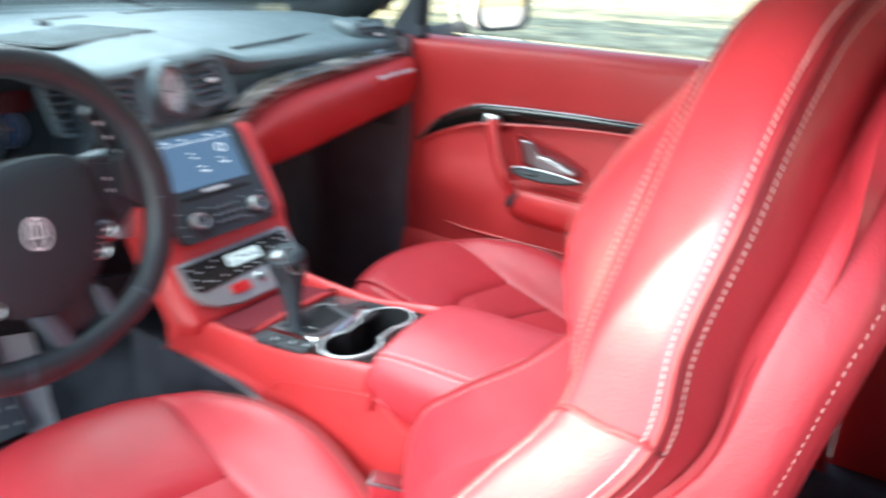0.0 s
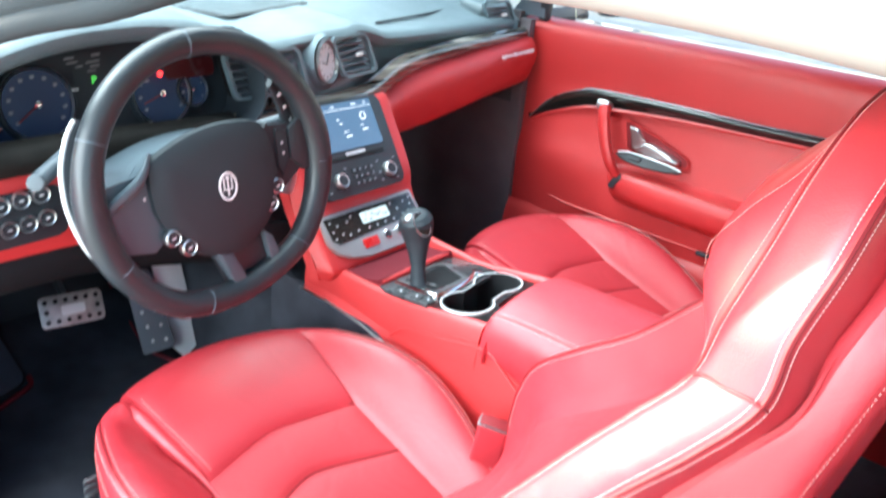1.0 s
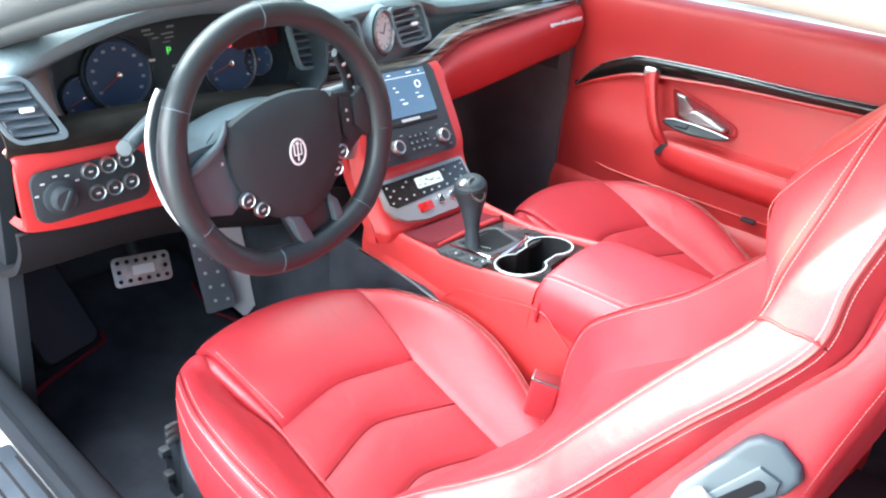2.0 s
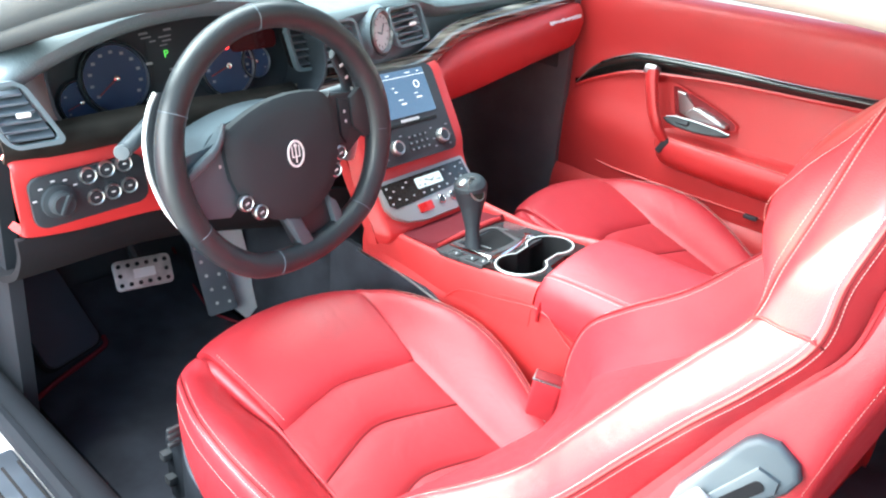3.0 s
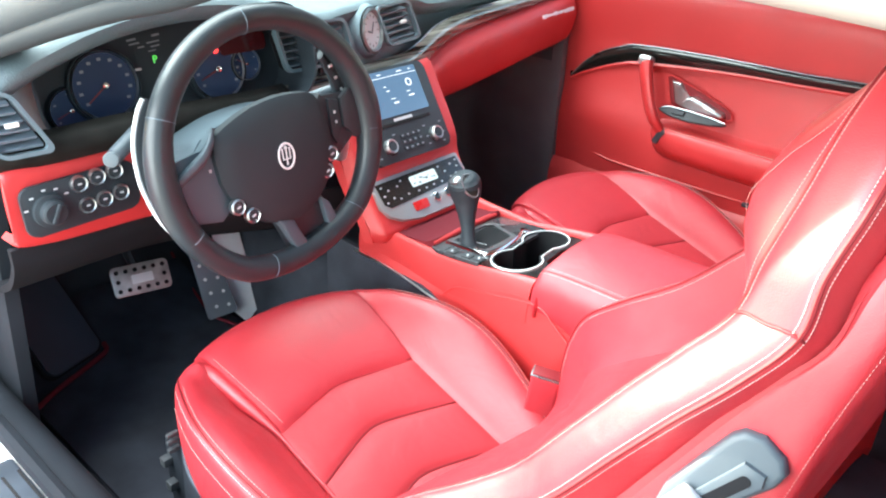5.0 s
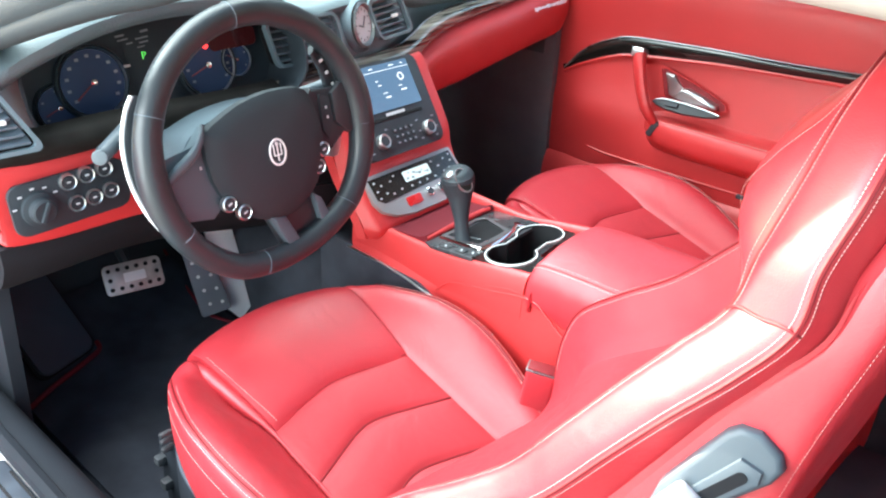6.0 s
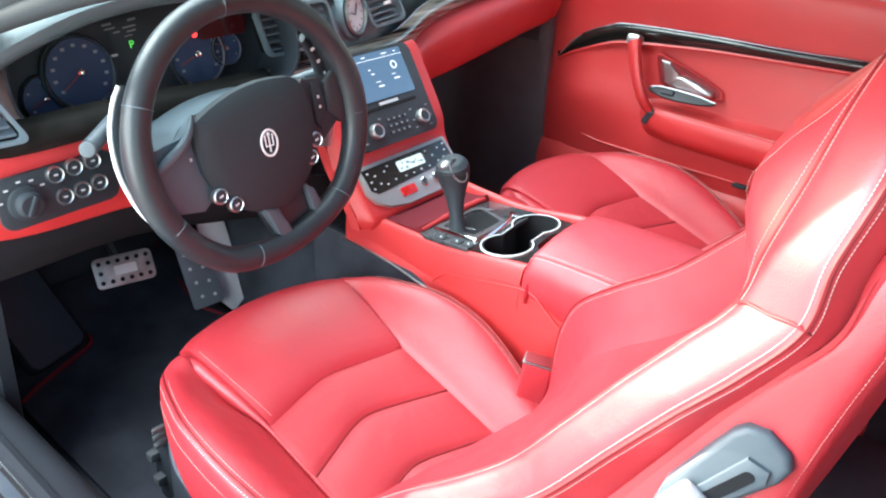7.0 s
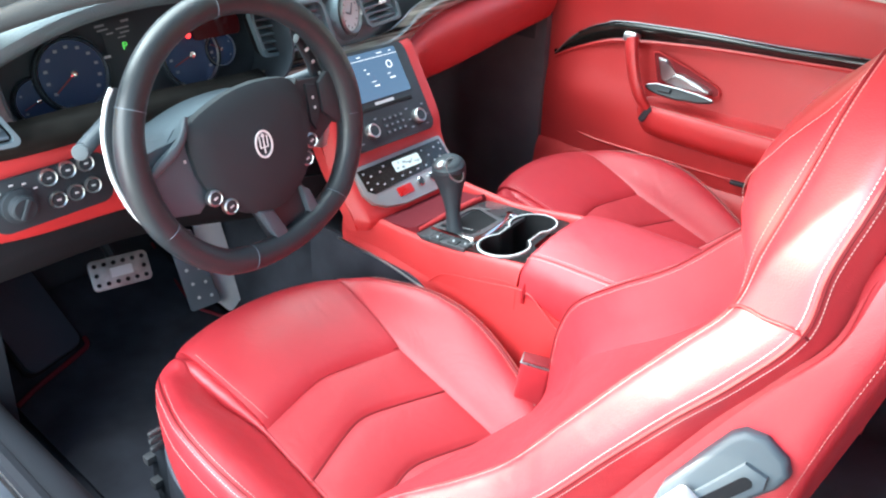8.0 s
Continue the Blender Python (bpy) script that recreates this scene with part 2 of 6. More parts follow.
def slab(bm, grid, thick=0.006, puff=0.0, flip=False):
    """A padded sheet over the grid: an outer face, an inner one, and the rim between."""
    R, C = len(grid), len(grid[0])
    nrm = [[None] * C for _ in range(R)]
    for i in range(R):
        for j in range(C):
            du = grid[i][min(j + 1, C - 1)] - grid[i][max(j - 1, 0)]
            dv = grid[min(i + 1, R - 1)][j] - grid[max(i - 1, 0)][j]
            n = du.cross(dv)
            n = n.normalized() if n.length > 1e-12 else Vector((0, 0, 1))
            nrm[i][j] = -n if flip else n
    top, low = [], []
    for i in range(R):
        for j in range(C):
            h = puff * (math.sin(math.pi * i / (R - 1)) * math.sin(math.pi * j / (C - 1))) ** 0.45 if puff else 0
            top.append(bm.verts.new(grid[i][j] + nrm[i][j] * h))
            low.append(bm.verts.new(grid[i][j] - nrm[i][j] * thick))
    q = lambda s, i, j: s[i * C + j]
    for i in range(R - 1):
        for j in range(C - 1):
            bm.faces.new((q(top, i, j), q(top, i, j + 1), q(top, i + 1, j + 1), q(top, i + 1, j)))
            bm.faces.new((q(low, i, j), q(low, i + 1, j), q(low, i + 1, j + 1), q(low, i, j + 1)))
    for i in range(R - 1):
        for j in (0, C - 1):
            bm.faces.new((q(top, i, j), q(top, i + 1, j), q(low, i + 1, j), q(low, i, j)))
    for j in range(C - 1):
        for i in (0, R - 1):
            bm.faces.new((q(top, i, j), q(low, i, j), q(low, i, j + 1), q(top, i, j + 1)))
    return bm


def tube(bm, pts, r, seg=8, closed=False, squash=1.0, up=None):
    """A round or flattened bar along points; r is a number or one for each point."""
    k = len(pts)
    rs = r if isinstance(r, (list, tuple)) else [r] * k
    rings, side = [], None
    for i, p in enumerate(pts):
        a = pts[i - 1] if i or closed else p
        b = pts[(i + 1) % k] if i + 1 < k or closed else p
        d = (b - a).normalized()
        if up is not None:
            side = d.cross(Vector(up)).normalized()
        else:
            ref = side if side is not None else d.orthogonal()
            side = (ref - ref.dot(d) * d).normalized()
        w = d.cross(side)
        rings.append([bm.verts.new(p + rs[i] * (math.cos(u) * side + squash * math.sin(u) * w))
                      for u in (2 * math.pi * s / seg for s in range(seg))])
    for i in range(k if closed else k - 1):
        a, b = rings[i], rings[(i + 1) % k]
        for s in range(seg):
            bm.faces.new((a[s], a[(s + 1) % seg], b[(s + 1) % seg], b[s]))
    if not closed:
        bm.faces.new(rings[0][::-1])
        bm.faces.new(rings[-1])
    return bm


def box(bm, size, m=Matrix(), bevel=0.0, seg=2):
    vs = bmesh.ops.create_cube(bm, size=1.0, matrix=m @ Matrix.Diagonal((*size, 1)))["verts"]
    if bevel:
        es = list({e for v in vs for e in v.link_edges})
        bmesh.ops.bevel(bm, geom=es, offset=bevel, segments=seg, affect='EDGES', profile=0.6)
    return bm


def prism(bm, outline, depth, m=Matrix(), bevel=0.0, seg=2):
    """A plate of the given outline in its x, y, raised by depth along z, its upper edge rounded."""
    lo = [bm.verts.new(m @ Vector((x, y, 0))) for x, y in outline]
    hi = [bm.verts.new(m @ Vector((x, y, depth))) for x, y in outline]
    k = len(outline)
    f = bm.faces.new(hi)
    bm.faces.new(lo[::-1])
    for i in range(k):
        bm.faces.new((lo[i], lo[(i + 1) % k], hi[(i + 1) % k], hi[i]))
    if bevel:
        bmesh.ops.bevel(bm, geom=list(f.edges), offset=bevel, segments=seg, affect='EDGES', profile=0.6)
    return bm


def lathe(bm, profile, m=Matrix(), seg=24):
    """Radius and height pairs turned round z."""
    rings = []
    for r, z in profile:
        if r < 1e-6:
            rings.append([bm.verts.new(m @ Vector((0, 0, z)))])
        else:
            rings.append([bm.verts.new(m @ Vector((r * math.cos(2 * math.pi * s / seg), r * math.sin(2 * math.pi * s / seg), z))) for s in range(seg)])
    for a, b in zip(rings, rings[1:]):
        for s in range(seg):
            ring = [a[s % len(a)], a[(s + 1) % len(a)], b[(s + 1) % len(b)], b[s % len(b)]]
            ring = list(dict.fromkeys(ring))
            if len(ring) > 2:
                bm.faces.new(ring)
    return bm


def stitches(bm, pts, normal, length=0.0036, gap=0.0022, width=0.0006, lift=0.0005):
    """Short thread ends along a line, lying on the surface."""
    acc, nxt = 0.0, 0.0
    for a, b in zip(pts, pts[1:]):
        d = b - a
        l = d.length
        while nxt <= acc + l and l > 1e-9:
            p = a + d * ((nxt - acc) / l)
            t = d.normalized()
            n = (normal - normal.dot(t) * t).normalized()
            s = t.cross(n)
            m = Matrix((t, s, n)).transposed().to_4x4()
            m.translation = p + n * lift
            box(bm, (length, 2 * width, 1.4 * width), m)
            nxt += length + gap
        acc += l
    return bm


def frame_of(origin, xdir, normal):
    """A pose whose x runs along xdir and whose z is the normal."""
    z = Vector(normal).normalized()
    x = (Vector(xdir) - Vector(xdir).dot(z) * z).normalized()
    m = Matrix((x, z.cross(x), z)).transposed().to_4x4()
    m.translation = origin
    return m


def rounded(w, h, r, n=4, cx=0.0, cy=0.0):
    out = []
    for sx, sy, a0 in ((1, 1, 0), (-1, 1, 90), (-1, -1, 180), (1, -1, 270)):
        for i in range(n + 1):
            a = radians(a0 + 90 * i / n)
            out.append((cx + sx * (w / 2 - r) + r * math.cos(a), cy + sy * (h / 2 - r) + r * math.sin(a)))
    return out


def ring_plate(bm, outer, inner, depth, m=Matrix()):
    """A flat frame between two outlines with as many points."""
    k = len(outer)
    vs = [[bm.verts.new(m @ Vector((x, y, z))) for x, y in o] for o, z in ((outer, 0), (outer, depth), (inner, depth), (inner, 0))]
    for a in range(4):
        p, q = vs[a], vs[(a + 1) % 4]
        for i in range(k):
            bm.faces.new((p[i], p[(i + 1) % k], q[(i + 1) % k], q[i]))
    return bm


def lettering(name, body, size, m, material, parent):
    """Raised letters in the built-in font."""
    cu = bpy.data.curves.new(name, 'FONT')
    cu.body, cu.size, cu.extrude, cu.align_x, cu.align_y = body, size, 0.0003, 'CENTER', 'CENTER'
    tmp = bpy.data.objects.new(name, cu)
    me = bpy.data.meshes.new_from_object(tmp)
    bpy.data.objects.remove(tmp)
    bm = B()
    bm.from_mesh(me)
    bpy.data.meshes.remove(me)
    bmesh.ops.transform(bm, matrix=m, verts=bm.verts)
    return part(name, bm, material, parent, smooth=False)

# ---- ground and surroundings ----
GROUND = -0.12


def ground_sheet():
    bm = B()
    n, rad = 48, [0.0, 3, 7, 15, 40, 120, 900]
    rows = [[bm.verts.new((r * math.cos(2 * math.pi * i / n), r * math.sin(2 * math.pi * i / n), GROUND)) for i in range(n)] if r else [bm.verts.new((0, 0, GROUND))] for r in rad]
    for a, b in zip(rows, rows[1:]):
        for i in range(n):
            ring = list(dict.fromkeys([a[i % len(a)], b[i], b[(i + 1) % n], a[(i + 1) % len(a)]]))
            bm.faces.new(ring)
    return tagged(part("ground", bm, concrete), "pale sunlit concrete driveway round the car", "ground", kind="structure")


ground_sheet()


def lawn():
    bm = B()
    rng = random.Random(3)
    rows = []
    for i in range(9):
        y = -30 + 8 * i
        rows.append([V(9.5 + 0.25 * rng.random(), y, GROUND + 0.02), V(11, y, GROUND + 0.05), V(15, y, GROUND + 0.04), V(30, y, GROUND + 0.05)])
    slab(bm, net(rows, 3, 3), 0.05)
    base = tagged(part("lawn", bm, grass_mat), "lawn beyond the driveway, pale colour painting sun glare", "lawn", kind="structure")


lawn()


def tree(x, y, height, seed):
    rng = random.Random(seed)
    t = thing("tree", "leafy green tree with a dense uneven crown", "tree", (x, y, GROUND), "trees beyond the driveway")
    base = V(x, y, GROUND)
    bm = B()
    lean = V(rng.uniform(-.3, .3), rng.uniform(-.3, .3), 0)
    trunk = smooth_line([base, base + lean * 0.3 + V(0, 0, height * 0.3), base + lean + V(0, 0, height * 0.6), base + lean * 1.3 + V(0, 0, height * 0.85)], 4)
    tube(bm, trunk, [0.16 * height / 5 * (1 - 0.8 * i / (len(trunk) - 1)) for i in range(len(trunk))], 8)
    tips = []
    for k in range(11):
        p = trunk[4 + rng.randrange(len(trunk) - 4)]
        a, l = rng.uniform(0, 6.28), rng.uniform(0.16, 0.34) * height
        q = p + V(math.cos(a) * l, math.sin(a) * l, l * rng.uniform(0.1, 0.7))
        tube(bm, smooth_line([p, (p + q) / 2 + V(0, 0, 0.06 * l), q], 3), [0.035 * height / 5 * (1 - 0.12 * i) for i in range(7)], 5)
        tips.append(q)
    part("trunk", bm, bark, t)
    bm = B()
    tips += [trunk[-1], base + V(0, 0, height * 0.35), base + V(0.5, 0.4, height * 0.25), base + V(-0.5, 0.3, height * 0.28)]
    for c in tips:
        for _ in range(190):
            o = V(rng.gauss(0, 1), rng.gauss(0, 1), rng.gauss(0, 0.75)) * 0.085 * height
            p = c + o
            if p.z < GROUND + 0.1:
                continue
            n = V(rng.gauss(0, 1), rng.gauss(0, 1), rng.gauss(0.6, 1)).normalized()
            u = n.orthogonal().normalized() * rng.uniform(0.05, 0.10)
            w = n.cross(u) * 0.6
            bm.faces.new([bm.verts.new(p + u), bm.verts.new(p + w), bm.verts.new(p - u), bm.verts.new(p - w)])
    part("crown", bm, leaf_mat, t, smooth=False)
    return t


def shrub(x, y, h, seed):
    """A dense bush: short stems and many small leaves down to the ground."""
    rng = random.Random(seed)
    t = thing("shrub", "dense sunlit green shrub beyond the driveway", "shrub", (x, y, GROUND), "shrubs beyond the driveway")
    bm = B()
    for k in range(7):
        a = k * 0.9
        tip = V(x + 0.45 * h * math.cos(a), y + 0.45 * h * math.sin(a), GROUND + h * rng.uniform(0.5, 0.8))
        tube(bm, smooth_line([V(x, y, GROUND), V(x, y, GROUND) * 0.5 + tip * 0.5 + V(0, 0, 0.1), tip], 3), [0.03, 0.027, 0.024, 0.02, 0.016, 0.012, 0.008], 5)
    part("stem", bm, bark, t, kind="stuff")
    bm = B()
    for _ in range(2600):
        u, v, w = rng.gauss(0, 1), rng.gauss(0, 1), rng.gauss(0, 1)
        l = math.sqrt(u * u + v * v + w * w)
        r = rng.random() ** 0.45 * (0.85 + 0.3 * math.sin(3 * u / l + seed) * math.cos(2 * w / l))
        p = V(x + 0.75 * h * r * u / l, y + 0.6 * h * r * v / l, GROUND + 0.52 * h + 0.5 * h * r * w / l)
        n = V(rng.gauss(0, 1), rng.gauss(0, 1), rng.gauss(0.6, 1)).normalized()
        d = n.orthogonal().normalized() * rng.uniform(0.04, 0.09)
        e = n.cross(d) * 0.6
        bm.faces.new([bm.verts.new(p + d), bm.verts.new(p + e), bm.verts.new(p - d), bm.verts.new(p - e)])
    part("foliage", bm, leaf_mat, t, smooth=False, kind="stuff")
    return t


for i, (x, y, h) in enumerate(((1.2, 9.5, 2.2), (3.6, 9.0, 2.6), (6.0, 8.8, 2.4), (8.6, 9.4, 2.7), (-1.4, 10.5, 2.3), (11.5, 8.5, 2.2))):
    shrub(x, y, h, 40 + i)
for i, (x, y, h) in enumerate(((2.5, 13, 6.0), (6.5, 12, 5.0), (9.5, 10, 5.5), (-2.5, 14, 6.5), (13.5, 12, 6))):
    tree(x, y, h, 20 + i)

# ---- the car's shell ----
shell = thing("car_shell", "white two-door car shell with beige headliner and open driver side", "car", (0, 0, GROUND))


# roof skin and headliner
roof_rows, head_rows = [], []
for y, ze, zc, we in ((-0.30, 1.118, 1.150, 0.585), (-0.45, 1.142, 1.192, 0.595), (-0.62, 1.148, 1.212, 0.60), (-0.80, 1.145, 1.217, 0.60), (-1.05, 1.13, 1.20, 0.585), (-1.35, 1.08, 1.145, 0.55)):
    roof_rows.append([V(s * we, y, ze + (zc - ze) * (1 - abs(s) ** 2.2)) for s in (-1, -0.8, -0.4, 0, 0.4, 0.8, 1)])
    head_rows.append([V(s * (we - 0.03), y, ze - 0.022 + (zc - ze) * (1 - abs(s) ** 2.2)) for s in (-1, -0.8, -0.4, 0, 0.4, 0.8, 1)])
part("roof", slab(B(), net(roof_rows, 4, 4), 0.008), white_paint, shell, "white painted roof")
part("headliner", slab(B(), net(head_rows, 4, 4), 0.008), headliner, shell, "beige fabric headliner")

# driver side: pillar, rail and its seal, in one sweep
rail_line = [(-0.67, 0.40, 0.862), (-0.66, 0.141, 0.951), (-0.655, -0.137, 1.036), (-0.645, -0.259, 1.068), (-0.63, -0.40, 1.112), (-0.625, -0.55, 1.132), (-0.62, -0.68, 1.134), (-0.62, -0.80, 1.128), (-0.61, -1.0, 1.115), (-0.58, -1.25, 1.06), (-0.56, -1.5, 0.96)]
fine = smooth_line(rail_line, 5)
part("roof_rail", tube(B(), [p + V(0.012, 0, 0.022) for p in fine[28:]], 0.026, 24, squash=0.8), white_paint, shell, "white painted roof rail")
part("screen_pillar", tube(B(), [p + V(0.014, 0, 0.020) for p in fine[:29]], 0.027, 24, squash=0.8), pillar_trim, shell, "dark grey windscreen pillar")
part("door_seal", tube(B(), [p + V(0.006, 0, -0.006) for p in fine[:23]], 0.0125, 16), pillar_trim, shell, "dark cloth pillar seal")
part("door_seal", tube(B(), [p + V(0.006, 0, -0.006) for p in fine[22:]], 0.0125, 16), taupe_seal, shell, "taupe cloth door seal")
part("pillar_trim", tube(B(), [p + V(0.035, 0.01, 0.012) for p in fine[:23]], 0.024, 20), pillar_trim, shell, "grey cloth pillar trim")
part("pillar_trim", tube(B(), [p + V(0.035, 0.01, 0.016) for p in fine[22:]], 0.024, 20), roof_lining, shell, "beige roof side trim")
right_pillar = smooth_line([(0.70, 0.60, 0.90), (0.69, 0.43, 0.945), (0.675, 0.29, 1.012), (0.645, 0.05, 1.07), (0.62, -0.25, 1.125), (0.605, -0.60, 1.14), (0.60, -0.9, 1.13), (0.58, -1.25, 1.06), (0.56, -1.5, 0.96)], 5)
rp_r = [0.05 - 0.024 * min(1, i / 18) for i in range(len(right_pillar))]
part("pillar_trim", tube(B(), right_pillar[:15], rp_r[:15], 10, squash=0.55, up=(1, 0, 0)), pillar_trim, shell, "grey cloth pillar trim")
part("pillar_trim", tube(B(), right_pillar[14:], rp_r[14:], 10, squash=0.55, up=(1, 0, 0)), roof_lining, shell, "grey beige roof edge lining")
part("roof_rail", tube(B(), [p + V(0.03, 0.01, 0.014) for p in right_pillar], 0.024, 8), white_paint, shell, "white painted roof rail")

# windscreen and its cowl
glass_rows = []
for z, yb, w in ((0.928, 0.84, 0.70), (1.0, 0.56, 0.67), (1.075, 0.20, 0.64), (1.15, -0.28, 0.59)):
    glass_rows.append([V(s * w, yb - 0.30 * (abs(s) ** 2) * (0.84 - 0.55 * (z - 0.93) / 0.22), z - 0.012 * abs(s) ** 2 * (z - 0.93) / 0.1) for s in (-1, -0.66, -0.33, 0, 0.33, 0.66, 1)])
part("windscreen", slab(B(), net(glass_rows, 4, 6), 0.004), windscreen_glass, shell, "lightly tinted windscreen")
cowl = [[V(s * 0.72, y - 0.26 * s * s, z) for s in (-1, -0.6, -0.2, 0.2, 0.6, 1)] for y, z in ((0.80, 0.905), (0.88, 0.922), (1.0, 0.915), (1.06, 0.90))]
part("cowl", slab(B(), net(cowl, 3, 3), 0.01), black_plastic, shell, "black plastic scuttle below the windscreen")
hood = []
for y, z, w in ((1.03, 0.90, 0.72), (1.2, 0.905, 0.76), (1.5, 0.875, 0.80), (1.9, 0.80, 0.80), (2.25, 0.68, 0.72)):
    hood.append([V(s * w, y - 0.16 * s * s, z + (0.025 if abs(abs(s) - 0.6) < 0.1 else 0) - 0.10 * max(0, abs(s) - 0.6)) for s in (-1, -0.8, -0.6, -0.3, 0, 0.3, 0.6, 0.8, 1)])
part("bonnet", slab(B(), net(hood, 3, 4), 0.01), white_paint, shell, "white painted bonnet")
for s in (-1, 1):
    fend = [[V(s * x, y, z) for y in (0.55, 1.0, 1.5, 2.0, 2.3)] for x, z in ((0.72, 0.86), (0.84, 0.80), (0.90, 0.62), (0.90, 0.30), (0.86, 0.06))]
    part("front_wing", slab(B(), net(fend, 3, 3), 0.008), white_paint, shell)
    rear = [[V(s * x, y, z) for y in (-0.80, -1.1, -1.5, -1.9, -2.3)] for x, z in ((0.70, 0.92), (0.80, 0.90), (0.92, 0.70), (0.92, 0.30), (0.86, 0.06))]
    part("rear_quarter", slab(B(), net(rear, 3, 3), 0.008), white_paint, shell)
part("boot_lid", slab(B(), net([[V(s * 0.75, y, z) for s in (-1, -0.4, 0.4, 1)] for y, z in ((-1.55, 0.96), (-1.9, 0.94), (-2.2, 0.86))], 3, 3), 0.01), white_paint, shell)
part("rear_window", slab(B(), net([[V(s * w, y - 0.0 * s, z) for s in (-1, -0.4, 0.4, 1)] for y, z, w in ((-1.33, 1.09, 0.53), (-1.56, 0.965, 0.60))], 3, 4), 0.004), glass, shell)
sg = part("quarter_window", slab(B(), net([[V(0.715, y, 0.915), V(0.62, y - 0.02, 1.12 - max(0, -0.9 - y) * 0.3)] for y in (0.15, -0.2, -0.6, -0.95, -1.3)], 4, 3), 0.004), glass, shell, "raised passenger side window")
sg.visible_shadow = False

# floor pan, sills, bulkheads, inner sides
floor = B()
box(floor, (1.40, 2.6, 0.03), pose(0, -0.55, 0.185))
part("floor_pan", floor, carpet, shell, "black carpeted floor", smooth=False)
tun = [[V(x, y, z) for x, z in ((-0.13, 0.19), (-0.12, 0.34), (-0.08, 0.42), (0.08, 0.42), (0.12, 0.34), (0.13, 0.19))] for y in (0.78, 0.4, 0, -0.5, -1.2)]
part("tunnel", slab(B(), net(tun, 3, 3), 0.006), carpet, shell)
fw = [[V(x, y, z) for x in (-0.70, -0.3, 0.1, 0.4, 0.70)] for y, z in ((0.60, 0.20), (0.76, 0.34), (0.84, 0.60), (0.84, 0.92))]
part("bulkhead", slab(B(), net(fw, 3, 3), 0.01), dark_void, shell)
kick = [[V(-0.685 + 0.015 * k, y, z) for y in (0.84, 0.5, 0.26)] for k, z in enumerate((0.19, 0.45, 0.70, 0.9))]
part("kick_panel", slab(B(), net(kick, 3, 3), 0.02), sill_black, shell)
kick = [[V(0.665, y, z) for y in (0.84, 0.5, 0.24)] for z in (0.19, 0.45, 0.70, 0.9)]
part("kick_panel", slab(B(), net(kick, 3, 3), 0.02), kick_shade, shell, "kick panel coloured dark for the shade under the dash")
sill = [[V(x, y, z) for y in (0.55, 0.25, -0.1, -0.5, -0.85)] for x, z in ((-0.645, 0.20), (-0.665, 0.33), (-0.69, 0.405), (-0.715, 0.42), (-0.74, 0.418))]
part("sill_trim", slab(B(), net(sill, 3, 3), 0.01), sill_black, shell, "dark plastic inner sill trim")
part("sill_seal", tube(B(), smooth_line([(-0.728, 0.50, 0.425), (-0.73, 0.2, 0.427), (-0.732, -0.2, 0.427), (-0.73, -0.85, 0.427)], 5), 0.012, 8), sill_black, shell)
osill = [[V(x, y, z) for y in (0.75, 0.25, -0.1, -0.5, -0.85)] for x, z in ((-0.735, 0.408), (-0.80, 0.405), (-0.86, 0.39), (-0.90, 0.33), (-0.90, 0.10))]
part("outer_sill", slab(B(), net(osill, 3, 3), 0.008, flip=True), white_paint, shell, "white painted door sill")
sp = part("sill_plate", prism(B(), rounded(0.104, 0.62, 0.006), 0.004, pose(-0.792, -0.18, 0.4085), 0.001), sill_metal, shell, "brushed metal sill plate with dark grooves")
for k in (0.034, 0.014, -0.006):
    part("groove", prism(B(), rounded(0.004, 0.56, 0.0018), 0.0006, pose(-0.778 + k, -0.18, 0.4124)), rubber, sp)
for s in (-1, 1):
    part("floor_side", slab(B(), net([[V(s * 0.68, y, z) for y in (-0.75 if s > 0 else -1.04, -1.3, -1.7)] for z in (0.19, 0.6, 0.92)], 2, 2), 0.02), leather_door if s > 0 else dark_void, shell)
part("rear_bulkhead", slab(B(), net([[V(x, y, z) for x in (-0.7, 0, 0.7)] for y, z in ((-1.45, 0.2), (-1.55, 0.92))], 2, 2), 0.02), dark_void, shell)
part("parcel_shelf", slab(B(), net([[V(x, y, 0.93) for x in (-0.7, 0, 0.7)] for y in (-1.25, -1.6)], 2, 2), 0.02), dark_void, shell)
part("door_pillar", slab(B(), net([[V(-0.66 - 0.02 * k, y, z) for y in (-1.02, -1.2)] for k, z in enumerate((0.9, 0.65, 0.4))], 2, 2), 0.03), black_plastic, shell)

# ---- unseen driver door, added swung wide open to shade the cushion from low sun ----
dd = thing("driver_door", "unseen white car door with red leather lining, wide open", "door", (-0.80, 0.52, 0.40))
hinge, swing = V(-0.80, 0.52, 0), radians(68)
along, out = V(-math.sin(swing), -math.cos(swing), 0), V(-math.cos(swing), math.sin(swing), 0)


def door_at(u, v, z):
    return hinge + along * u + out * v + V(0, 0, z)


part("door_panel", slab(B(), net([[door_at(u, 0.10 + v, z) for u in (0.0, 0.3, 0.7, 1.1, 1.22)] for v, z in ((-0.03, 0.91), (0.02, 0.84), (0.045, 0.62), (0.03, 0.36), (0.0, 0.20))], 4, 4), 0.008), white_paint, dd, "white painted outer panel")
part("door_lining", slab(B(), net([[door_at(u, v, z) for u in (0.02, 0.3, 0.7, 1.1, 1.2)] for v, z in ((0.05, 0.905), (0.015, 0.885), (0.01, 0.74), (-0.02, 0.62), (0.0, 0.45), (0.01, 0.22))], 4, 4), 0.010), leather_door, dd, "smooth red leather lining")
